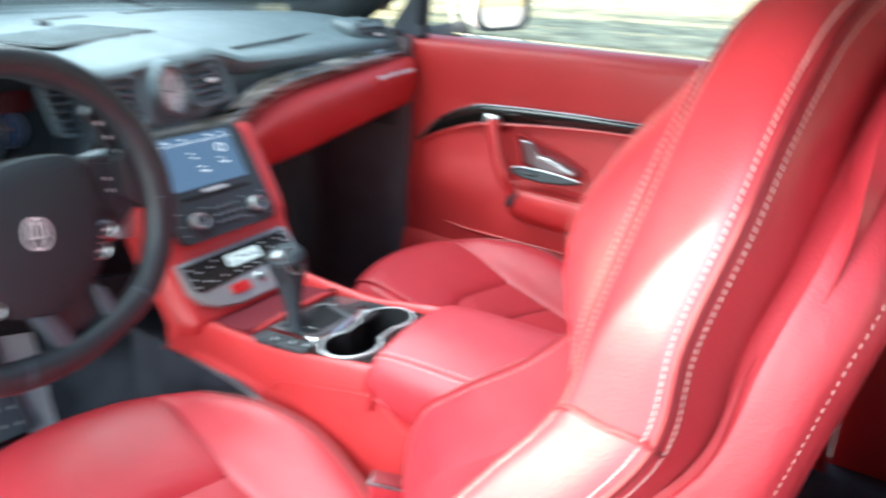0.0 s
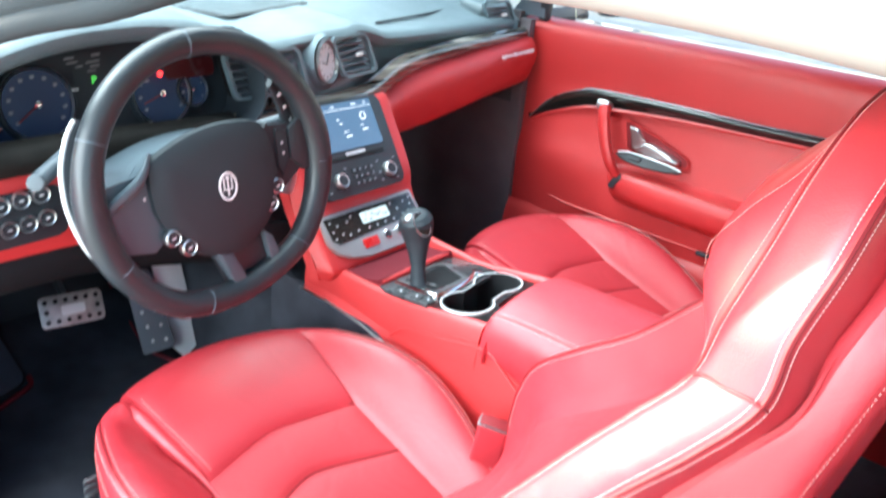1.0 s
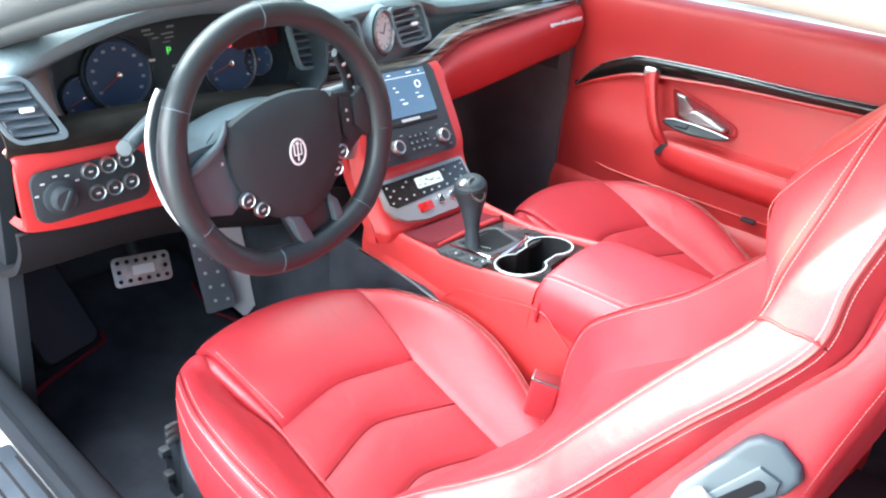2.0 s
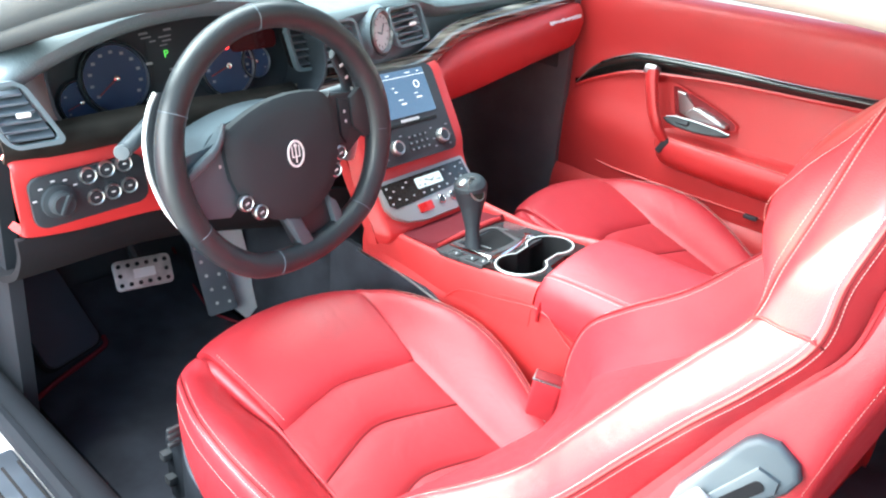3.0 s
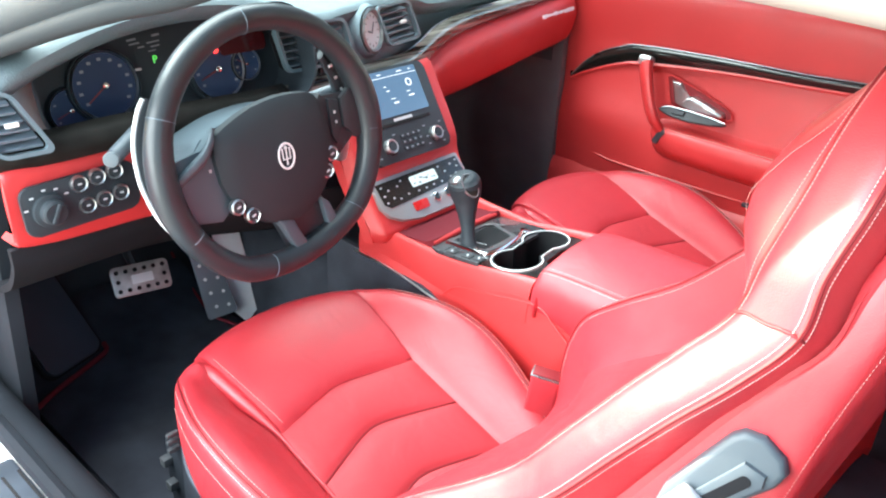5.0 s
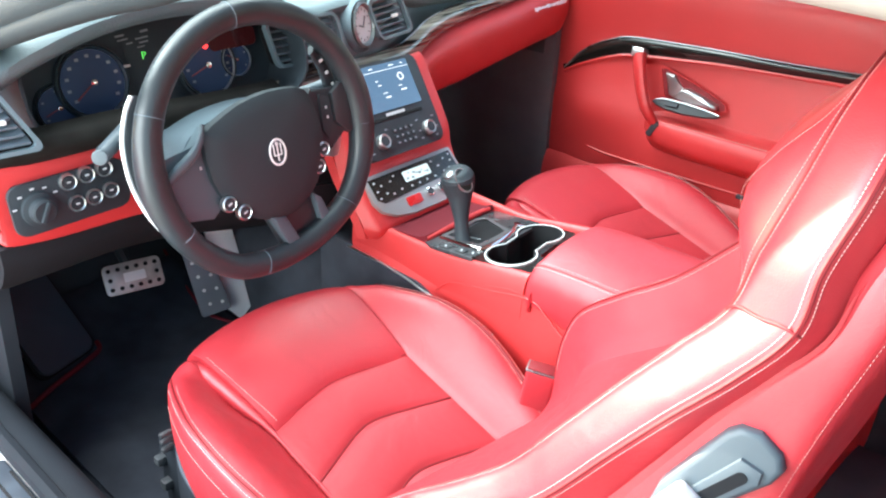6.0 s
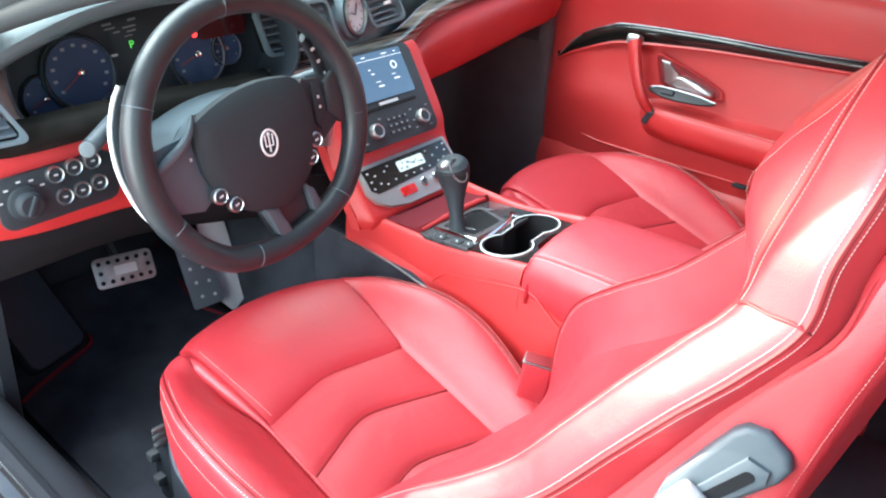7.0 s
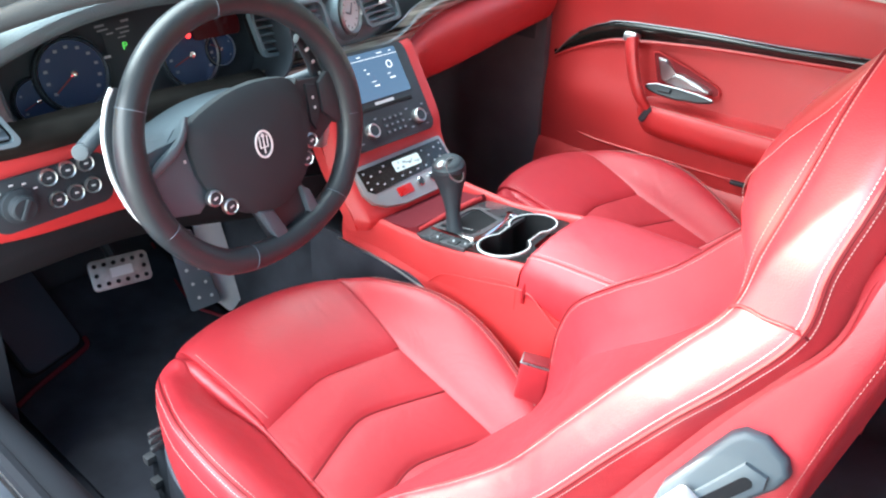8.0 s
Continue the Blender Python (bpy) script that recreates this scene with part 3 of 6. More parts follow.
part("armrest", tube(B(), smooth_line([door_at(0.35, -0.02, 0.62), door_at(0.6, -0.03, 0.615), door_at(1.0, -0.02, 0.61)], 6), 0.035, 12, squash=0.8), leather_door, dd)
part("door_edge", box(B(), (0.10, 0.02, 0.66), Matrix.Translation(door_at(1.215, 0.06, 0.55)) @ Matrix.Rotation(math.atan2(out.y, out.x), 4, 'Z'), 0.006), white_paint, dd)
part("pull_handle", tube(B(), smooth_line([door_at(0.42, -0.01, 0.76), door_at(0.43, -0.05, 0.70), door_at(0.46, -0.03, 0.63)], 5), 0.013, 10), leather_door, dd)

# ---- door mirror outside the passenger window ----
mir = thing("door_mirror", "white door mirror with a black edge beside the window", "mirror", (0.80, 0.30, 0.90))
mm = frame_of(V(0.985, 0.185, 0.952), (1, 0, 0), (-0.25, -1, 0.05))
mo = rounded(0.185, 0.100, 0.042, 6)
hous = [[mm @ V(x * k, y * k, z) for x, y in mo + mo[:1]] for k, z in ((0.25, -0.085), (0.7, -0.07), (0.95, -0.035), (1.02, 0.0))]
part("housing", slab(B(), hous, 0.004), white_paint, mir, "white mirror housing")
part("mirror_edge", ring_plate(B(), [(1.03 * x, 1.04 * y) for x, y in mo], [(0.90 * x, 0.86 * y) for x, y in mo], 0.012, mm @ pose(0, 0, -0.004)), black_plastic, mir, "black plastic edge")
part("mirror_glass", prism(B(), [(0.92 * x, 0.88 * y) for x, y in mo], 0.002, mm), mat("mirror_silver", (0.9, 0.9, 0.9), 0.02, metal=1.0, vary=0.0, rough_vary=0.0), mir, "silvered mirror glass")
part("foot", tube(B(), smooth_line([(0.71, 0.30, 0.905), (0.80, 0.285, 0.895), (0.92, 0.25, 0.905)], 4), 0.022, 8, squash=0.6), black_plastic, mir)

part("window_post", box(B(), (0.016, 0.026, 0.12), pose(0.703, 0.225, 0.955, 8, -6, 0), 0.004), black_plastic, shell, "black window post")
part("corner_panel", prism(B(), [(-0.045, -0.062), (0.050, -0.062), (0.042, 0.045), (0.030, 0.050)], 0.006, frame_of(V(0.708, 0.275, 0.965), (0, -1, 0), (-1, 0, 0.1)), 0.002), grey_plastic, shell, "slate grey corner panel")
# ---- passenger door ----
door = thing("passenger_door", "closed red leather door with a black arched trim strip", "door", (0.69, -0.15, 0.45))
prof = ((0.735, 0.906), (0.706, 0.901), (0.692, 0.889), (0.688, 0.865), (0.690, 0.82), (0.694, 0.77), (0.690, 0.72), (0.682, 0.66), (0.672, 0.60), (0.668, 0.54), (0.668, 0.49), (0.672, 0.44))
drows = []
for x, z in prof:
    drows.append([V(x + 0.012 * max(0, (y - 0.15) / 0.1) ** 2 * (1 if z < 0.86 else 0.3) - (0.02 * math.exp(-((y - 0.12) / 0.09) ** 2 - ((z - 0.60) / 0.06) ** 2)), y, z + (0.006 * (-y) if z > 0.8 else 0)) for y in (0.30, 0.24, 0.16, 0.06, -0.06, -0.20, -0.36, -0.55, -0.80)])
part("door_skin", slab(B(), net(drows, 3, 3), 0.02, flip=True), leather_door, door, "smooth red leather door skin")
strip_top = [(0.222, 0.671), (0.185, 0.713), (0.143, 0.743), (0.095, 0.763), (0.044, 0.775), (-0.143, 0.782), (-0.32, 0.783), (-0.50, 0.790), (-0.80, 0.79)]
strip_low = [(0.220, 0.668), (0.182, 0.689), (0.139, 0.708), (0.092, 0.726), (0.038, 0.738), (-0.148, 0.755), (-0.325, 0.762), (-0.50, 0.767), (-0.80, 0.765)]
rows = [[V(0.688, y, z) for y, z in strip_top], [V(0.681, 0.5 * (a[0] + b[0]), 0.6 * a[1] + 0.4 * b[1]) for a, b in zip(strip_top, strip_low)], [V(0.686, y, z) for y, z in strip_low]]
ts = part("trim_strip", slab(B(), net(rows, 5, 4), 0.012, flip=True), gloss_black, door, "gloss black arched trim strip")
part("strip_edge", tube(B(), smooth_line([V(0.6845, y, z + 0.0005) for y, z in strip_top], 5), 0.0012, 6), gunmetal, ts, "thin bright edge")
part("strip_edge", tube(B(), smooth_line([V(0.684, y, z - 0.004) for y, z in strip_low], 5), 0.0045, 6), leather_door, ts, "red leather edge roll")
# armrest
arm = []
for y, zt, zb, xo in ((-0.03, 0.612, 0.575, 0.655), (-0.06, 0.618, 0.565, 0.632), (-0.14, 0.618, 0.560, 0.622), (-0.25, 0.616, 0.556, 0.620), (-0.40, 0.614, 0.552, 0.622), (-0.60, 0.614, 0.552, 0.63)):
    arm.append([V(0.69, y, zt + 0.02), V(0.665, y, zt + 0.003), V(xo + 0.01, y, zt), V(xo, y, zt - 0.008), V(xo - 0.003, y, (zt + zb) / 2), V(xo + 0.008, y, zb), V(0.675, y, zb - 0.03)])
ar = part("armrest", slab(B(), net(arm, 4, 4), 0.01), leather_door, door, "padded red leather armrest")
sb = B()
stitches(sb, smooth_line([(0.6315, -0.06, 0.6185), (0.6265, -0.2, 0.6175), (0.628, -0.4, 0.6145), (0.636, -0.6, 0.6145)], 8), V(-0.6, 0, 1), 0.004, 0.0025)
part("stitching", sb, thread, ar, "pale seam stitching", smooth=False, kind="stuff")
# pull handle
hp = smooth_line([(0.638, 0.000, 0.752), (0.628, -0.010, 0.725), (0.622, -0.026, 0.68), (0.622, -0.044, 0.64), (0.634, -0.058, 0.612)], 5)
ph = part("pull_handle", tube(B(), hp, [0.0205 - 0.0055 * i / (len(hp) - 1) for i in range(len(hp))], 12, squash=0.7), leather_door, door, "red leather pull handle with bright cap")
part("cap", box(B(), (0.030, 0.030, 0.022), pose(0.640, 0.001, 0.755, 0, 20, 0), 0.007), satin, ph, "bright metal cap")
part("foot", box(B(), (0.020, 0.016, 0.040), pose(0.634, -0.062, 0.598, 30, 0, 0), 0.006), black_plastic, ph, "dark plastic foot")
# recess with the door latch and the switch plate
dm8 = frame_of(V(0.672, -0.12, 0.67), (0, -1, 0), (-1, 0, 0))


def on_door(pts):
    """Outline on the door's face, from its y and z."""
    return [(-(y + 0.12), z - 0.67) for y, z in pts]


pocket = [(-0.040, 0.726), (-0.050, 0.729), (-0.075, 0.722), (-0.128, 0.706), (-0.190, 0.682), (-0.203, 0.674), (-0.205, 0.662), (-0.196, 0.656), (-0.128, 0.664), (-0.070, 0.657), (-0.058, 0.662)]
inner = [((y + 0.12) * 0.965 - 0.12, (z - 0.689) * 0.93 + 0.689) for y, z in pocket]
rec = part("latch_recess", ring_plate(B(), on_door(pocket), on_door(inner), 0.0030, dm8 @ pose(0, 0, 0.0006)), leather_door, door, "red leather rim of the latch pocket")
# the recess's shade is put into the floor's colour
part("pocket_floor", prism(B(), on_door(inner), 0.0012, dm8), shade_red, rec, "pocket floor in dark red that paints its shade")
part("latch_handle", prism(B(), on_door([(-0.056, 0.718), (-0.078, 0.716), (-0.098, 0.692), (-0.112, 0.684), (-0.080, 0.668), (-0.070, 0.672)]), 0.008, dm8 @ pose(0, 0, 0.001), 0.004, 3), satin, rec, "bright metal latch lever")
part("latch_grip", prism(B(), on_door([(-0.084, 0.669), (-0.104, 0.692), (-0.118, 0.693), (-0.150, 0.684), (-0.186, 0.672), (-0.188, 0.665), (-0.180, 0.661), (-0.116, 0.666)]), 0.017, dm8 @ pose(0, 0, 0.001), 0.006, 3), satin, rec, "bright metal latch grip")
sp8 = frame_of(V(0.654, -0.12, 0.665), (0, -1, 0), (-0.62, 0, 0.78))
sw = part("switch_plate", prism(B(), [(x, 0.82 * y) for x, y in on_door([(-0.046, 0.650), (-0.058, 0.659), (-0.080, 0.664), (-0.12, 0.662), (-0.170, 0.657), (-0.206, 0.650), (-0.198, 0.643), (-0.172, 0.636), (-0.125, 0.631), (-0.085, 0.634), (-0.060, 0.641)])], 0.006, sp8, 0.002), switch_dark, door, "dark grey window switch plate")
part("window_switch", box(B(), (0.030, 0.013, 0.010), sp8 @ pose(-0.024, -0.018, 0.006), 0.003), black_plastic, sw, "black window switch")
part("switch_edge", tube(B(), [sp8 @ V(x, y, 0.0065) for x, y in ((-0.068, -0.012), (-0.050, -0.006), (0.0, -0.0065), (0.050, -0.0105), (0.084, -0.0165))], 0.0011, 6), satin, sw, "thin bright plate edge")
part("pocket_edge", tube(B(), smooth_line([(0.668, 0.125, 0.500), (0.6665, 0.10, 0.497), (0.6655, 0.05, 0.493), (0.6655, -0.2, 0.490), (0.667, -0.45, 0.49)], 5), 0.0028, 6), leather_door, door, "thin red seam roll")
part("lower_sill", slab(B(), net([[V(x, y, z) for y in (0.24, -0.2, -0.75)] for x, z in ((0.672, 0.46), (0.655, 0.42), (0.645, 0.30), (0.64, 0.20))], 3, 3), 0.01, flip=True), leather_door, door)
part("rear_edge_trim", box(B(), (0.012, 0.032, 0.010), pose(0.657, -0.285, 0.490), 0.004), black_plastic, door)

# ---- front seats ----
def plane_z(y):
    return 0.459 + 0.33 * (y + 0.115)


# crest of the backrest's two sides from the cushion up to the top: y, z and half width
NEAR = [(-0.315, 0.470, 0.188), (-0.345, 0.512, 0.190), (-0.400, 0.568, 0.190), (-0.449, 0.617, 0.189), (-0.505, 0.668, 0.187), (-0.557, 0.722, 0.186), (-0.606, 0.793, 0.185), (-0.640, 0.844, 0.185),
        (-0.671, 0.888, 0.185), (-0.699, 0.929, 0.184), (-0.707, 0.966, 0.179), (-0.716, 1.006, 0.168), (-0.721, 1.038, 0.151), (-0.724, 1.058, 0.131), (-0.726, 1.071, 0.107), (-0.728, 1.079, 0.078), (-0.729, 1.083, 0.042), (-0.729, 1.084, 0.0)]
FAR = [(-0.368, 0.470, 0.184), (-0.370, 0.510, 0.184), (-0.372, 0.548, 0.183), (-0.379, 0.587, 0.182), (-0.399, 0.632, 0.181), (-0.450, 0.678, 0.180), (-0.516, 0.730, 0.180), (-0.575, 0.795, 0.181),
       (-0.640, 0.870, 0.182)] + NEAR[9:]
KINK = 9
SHELL_Z = (0.45, 0.557, 0.639, 0.72, 0.80, 0.865, 0.90, 0.958, 1.02, 1.09)
SHELL_Y = (-0.56, -0.635, -0.70, -0.738, -0.756, -0.768, -0.776, -0.790, -0.800, -0.802)
LOW = {1.0: 0.0, 0.93: -0.022, 0.84: -0.044, 0.72: -0.060, 0.5: -0.063, 0.25: -0.065, 0.0: -0.065}
HIGH = {1.0: 0.0, 0.93: 0.015, 0.84: 0.026, 0.72: 0.033, 0.5: 0.038, 0.25: 0.040, 0.0: 0.040}


def ease(a, b, v):
    v = min(1.0, max(0.0, (v - a) / (b - a)))
    return v * v * (3 - 2 * v)


def front_point(prof, k, side, frac):
    """Station k of the seat front: hollow between the wings, padded at the shoulders and the head."""
    y, z, w = prof[k]
    p, q = prof[max(k - 1, 0)], prof[min(k + 1, len(prof) - 1)]
    t = Vector((0, q[0] - p[0], q[1] - p[1])).normalized()
    up = ease(0.88, 0.97, z)
    f = LOW[frac] * (1 - up) * ease(0.44, 0.56, z) + HIGH[frac] * up * (1 - ease(0.99, 1.082, z))
    return V(side * frac * w, y, z) + Vector((0, t.z, -t.y)) * f


def ring_point(prof, k, side, j):
    """Point j round the side of station k: over the strip, down its back, along the shell to the rear."""
    y, z, w = prof[k]
    s = min(1.0, w / 0.09)
    u = ease(0.95, 1.09, z)
    rear = float(np.interp(z, SHELL_Z, SHELL_Y))
    fold = min(y - 0.051 - 0.13 * max(0.0, 0.90 - z), -0.30)
    rear = min(rear, fold - 0.022)
    ring = ((0.0, y, 0), (0.0105, y - 0.008, 0.0035 * (1 - u) + 0.002), (0.0215, y - 0.021, 0.004), (0.0280, y - 0.031, 0.003), (0.0300, y - 0.0375, 0.0),
            (0.0270, y - 0.0410, -0.003), (0.0150, 0.4 * y - 0.0172 + 0.6 * fold, -0.004 - 0.008 * u), (0.0070, fold, -0.006 - 0.016 * u),
            (0.0085, fold - 0.0035, -0.006 - 0.016 * u), (0.0125, fold - 0.010, -0.006 - 0.012 * u), (0.0145, 0.65 * fold + 0.35 * rear, -0.006 - 0.014 * u), (0.0145, 0.25 * fold + 0.75 * rear, -0.006 - 0.022 * u),
            (0.0110, rear + 0.002, -0.006 - 0.034 * u), (0.001, rear - 0.004, -0.006 - 0.045 * u), (-0.030, rear - 0.007, -0.006 - 0.055 * u))
    dx, yy, dz = ring[j]
    p, q = prof[max(k - 1, 0)], prof[min(k + 1, len(prof) - 1)]
    climb = (0.0, 0.004, 0.010, 0.015, 0.018)[min(j, 4)] * (1 - u) * ease(0.47, 0.60, z)
    back = max(-1.2, (q[0] - p[0]) / max(1e-3, q[1] - p[1])) * climb if j < 8 else 0.0
    return V(side * (w + dx * s), yy + back, z + dz + climb)


def seat(name, cx, label, slide, lean):
    t = thing(name, label, "car seat", (cx, -0.25, 0.20), "front seats")
    off = V(cx, slide, 0)
    cy = slide

    def at(grid):
        return [[p + off for p in r] for r in grid]

    def curve(d, y0, k):
        """A cross seam: blunt in the middle and falling back to both sides."""
        return y0 - k * (math.sqrt((d / 0.133) ** 2 + 0.035) - 0.187)

    # cushion: front panel rolling over the edge
    cols = (-0.130, -0.100, -0.055, 0, 0.055, 0.11, 0.152)
    rows = []
    for f, dz in ((0.0, -0.004), (0.10, 0.001), (0.3, 0.004), (0.55, 0.005), (0.78, 0.003), (0.93, -0.004)):
        r = []
        for d in cols:
            d2 = d * (0.875 + 0.125 * f)
            y = curve(d2, -0.094, 0.032) * (1 - f) + (0.074 - 0.026 * (d / 0.152) ** 2) * f
            r.append(V(d2, y, plane_z(y) + dz))
        rows.append(r)
    for dy, z in ((0.083, 0.500), (0.092, 0.455), (0.078, 0.38), (0.05, 0.31)):
        rows.append([V(d, dy - 0.026 * (d / 0.152) ** 2, z - 0.008 * (d / 0.152) ** 2) for d in cols])
    cu = part("seat_cushion", slab(B(), at(net(rows, 3, 3)), 0.02, 0.004), leather, t, "smooth red leather seat cushion front")
    # three insert panels
    lines = ((-0.090, 0.032), (-0.173, 0.046), (-0.267, 0.046), (-0.362, 0.036), (-0.47, 0.0))
    for (y0, k0), (y1, k1) in zip(lines, lines[1:]):
        rows = []
        for f in (0, 0.33, 0.66, 1):
            rows.append([V(d, curve(d, y0, k0) * (1 - f) + curve(d, y1, k1) * f, plane_z(curve(d, y0, k0) * (1 - f) + curve(d, y1, k1) * f) - 0.004 - 0.004 * (1 - (d / 0.133) ** 2)) for d in (-0.120, -0.095, -0.065, -0.03, 0, 0.03, 0.065, 0.10, 0.134)])
        if y0 > -0.3:
            # dark tube paints the crease's shade
            part("cross_seam", tube(B(), [V(d + cx, cy + curve(d, y0, k0), plane_z(curve(d, y0, k0)) - 0.0035 - 0.004 * (1 - (d / 0.133) ** 2)) for d in [0.0126 * j - 0.119 for j in range(21)]], 0.0016, 6), shade_red, t)
        part("insert_panel", slab(B(), at(net(rows, 4, 5)), 0.015, 0.0075, flip=True), perforated, t, "red leather insert panel")
    under = [[V(d, y, plane_z(y) - 0.0085 - 0.004 * (1 - (d / 0.133) ** 2)) for d in (-0.121, -0.065, 0, 0.065, 0.135)] for y in (-0.06, -0.2, -0.33, -0.46)]
    part("insert_base", slab(B(), at(net(under, 3, 3)), 0.01, flip=True), perforated, t, "red leather below the seams")
    # side rolls of the cushion
    ys = (0.035, 0.0, -0.05, -0.11, -0.18, -0.25, -0.345, -0.44)
    crest = (0.174, 0.192, 0.208, 0.222, 0.226, 0.216, 0.19, 0.17)
    high = (-0.014, 0.008, 0.029, 0.049, 0.060, 0.058, 0.044, 0.025)
    inner = (0.150, 0.146, 0.140, 0.134, 0.133, 0.133, 0.133, 0.133)
    for s in (-1, 1):
        top, out = [], []
        for y, c, h, i in zip(ys, crest, high, inner):
            dip = (0.010 + 0.013 * ease(-0.12, -0.04, y)) * ease(0.05, -0.03, y) if s < 0 else 0.006
            h, c, i = (h * 1.10 + 0.010 * ease(0.0, -0.12, y), c + 0.008 * ease(0.0, -0.10, y), i - 0.013) if s < 0 else (h, c, i)
            z0, z1 = plane_z(y) - dip, plane_z(y) + h
            top.append([V(s * i, y, z0), V(s * (i + 0.3 * (c - i)), y, z0 + 0.27 * (z1 - z0)), V(s * (i + 0.7 * (c - i)), y, z0 + 0.80 * (z1 - z0)), V(s * c, y, z1)])
            b = (0.006 if s < 0 else 0.017) if y < 0.02 else 0.006
            out.append([V(s * c, y, z1), V(s * (c + 0.65 * b), y, z1 - 0.010), V(s * (c + b), y, z1 - 0.045), V(s * (c + b * 0.8), y, z1 - 0.095), V(s * (c - 0.2 * b), y, 0.385)])
        f = [V(s * 0.145, 0.052, 0.490), V(s * 0.153, 0.052, 0.489), V(s * 0.161, 0.050, 0.486), V(s * 0.168, 0.046, 0.482)]
        part("side_bolster", slab(B(), at(net([f] + top, 4, 4)), 0.012, 0.008, flip=s > 0), leather, t, "padded red leather cushion bolster")
        g = [V(s * 0.168, 0.046, 0.482), V(s * 0.170, 0.050, 0.464), V(s * 0.165, 0.055, 0.44), V(s * 0.163, 0.05, 0.42), V(s * 0.16, 0.04, 0.385)]
        part("bolster_side", slab(B(), at(net([g] + out, 4, 4)), 0.012, 0.004, flip=s > 0), leather, t, "red leather bolster side")
        cr_line = [p + off for p in smooth_line([r[3] for r in top], 8)]
        # dark tube paints shade along the crest seam
        part("piping", tube(B(), [p + V(0, 0, 0.001) for p in cr_line], 0.0020, 6), shade_red, t)
        sb = B()
        stitches(sb, [p + V(-s * 0.0055, 0, 0.0022) for p in cr_line[7:]], V(-s * 0.3, 0, 1), 0.003, 0.0016, 0.0003)
        stitches(sb, [p + V(s * 0.0055, 0, 0.0006) for p in cr_line[8:]], V(s * 0.5, 0, 1), 0.003, 0.0016, 0.0003)
        low_line = [p + off for p in smooth_line([r[2] * 0.62 + r[1] * 0.38 + V(s * 0.003, 0, 0.0) for r in out], 8)]
        part("side_seam", tube(B(), low_line, 0.0012, 6), shade_red, t)
        stitches(sb, [p + V(s * 0.001, 0, 0.0045) for p in low_line[7:]], V(s * 1.0, 0, 0.25), 0.003, 0.0016, 0.0003)
        part("stitching", sb, thread, t, "pale double stitching", smooth=False, kind="stuff")
        if s < 0:
            seam = [p + off for p in smooth_line([V(s * (i - 0.012), y, plane_z(y) - 0.0095) for y, i in zip(ys, inner)], 8)]
            sb = B()
            stitches(sb, [p + V(0.0140, 0, 0.0150) for p in seam[3:25]], V(0, 0, 1), 0.003, 0.0012, 0.0003)
            part("welt", tube(B(), [p + V(0.004, 0, 0.004 * ease(14, 27, q)) for q, p in enumerate(seam)], [0.0105 * min(1.0, 0.45 + q / 9) * (1 - 0.75 * ease(14, 27, q)) for q in range(len(seam))], 14), leather, t, "rolled red leather edge of the cushion")
            part("stitching", sb, thread, t, smooth=False, kind="stuff")

    # backrest
    off = V(cx, lean, 0)
    K = range(len(NEAR))
    cols = (-0.72, -0.5, -0.25, 0.0, 0.25, 0.5, 0.72)
    mid = [[front_point(NEAR, k, -1, abs(a)).lerp(front_point(FAR, k, -1, abs(a)), (a + 0.72) / 1.44) for a in cols] for k in K]
    mid = [[V(abs(p.x) * (1 if a > 0 else -1), p.y, p.z) for a, p in zip(cols, r)] for r in mid]
    part("backrest", slab(B(), at(net(mid, 3, 4)), 0.012, 0.002, flip=True), perforated, t, "red leather backrest panel")
    for s, prof in ((-1, NEAR), (1, FAR)):
        inn = [[front_point(prof, k, s, f) for f in (0.72, 0.84, 0.93, 1.0)] for k in K]
        part("backrest_bolster", slab(B(), at(net(inn, 4, 4)), 0.012, 0, flip=s > 0), leather, t, "padded red leather backrest bolster")
        # the strip is sewn of two lengths that meet in a cross seam
        g = net([[ring_point(prof, k, s, j) for j in range(5)] for k in K], 4, 5)
        n = 5 * KINK
        part("bolster_strip", slab(B(), at(g[:n + 1]), 0.008, 0.0012, flip=s > 0), leather, t, "smooth red leather bolster strip")
        part("bolster_strip", slab(B(), at(g[n:]), 0.008, 0.0012, flip=s > 0), leather, t, "smooth red leather bolster strip")
        part("bolster_back", slab(B(), at(net([[ring_point(prof, k, s, j) for j in range(4, 8)] for k in K], 4, 5)), 0.006, 0, flip=s > 0), leather, t, "red leather back of the bolster")
        part("back_shell_side", slab(B(), at(net([[ring_point(prof, k, s, j) for j in range(7, 15)] for k in K], 4, 5)), 0.006, 0, flip=s > 0), leather, t, "red leather covered back shell side")
        lines = [[p + off for p in smooth_line([ring_point(prof, k, s, j) for k in K], 10)] for j in (0, 1, 3, 4, 5)]
        fore = [p + off for p in smooth_line([front_point(prof, k, s, 0.93) for k in K], 10)]
        na, nb = V(s * 0.7, 0.6, 0.5), V(s * 0.9, 0.1, 0.3)
        sb = B()
        seam_a, seam_b = lines[0], lines[3]
        lo = 14
        stitches(sb, [a.lerp(b, 0.40) for a, b in zip(lines[0], lines[1])][lo:-14], na, 0.0017, 0.0008, 0.00024, 0.0015)
        stitches(sb, [a.lerp(b, 0.26) for a, b in zip(lines[0], fore)][lo:-14], V(-s * 0.6, 0.6, 0.4), 0.0017, 0.0008, 0.00024, 0.0015)
        stitches(sb, [a.lerp(b, 0.50) for a, b in zip(lines[2], lines[3])][lo:-14], nb, 0.0017, 0.0008, 0.00024, 0.0015)
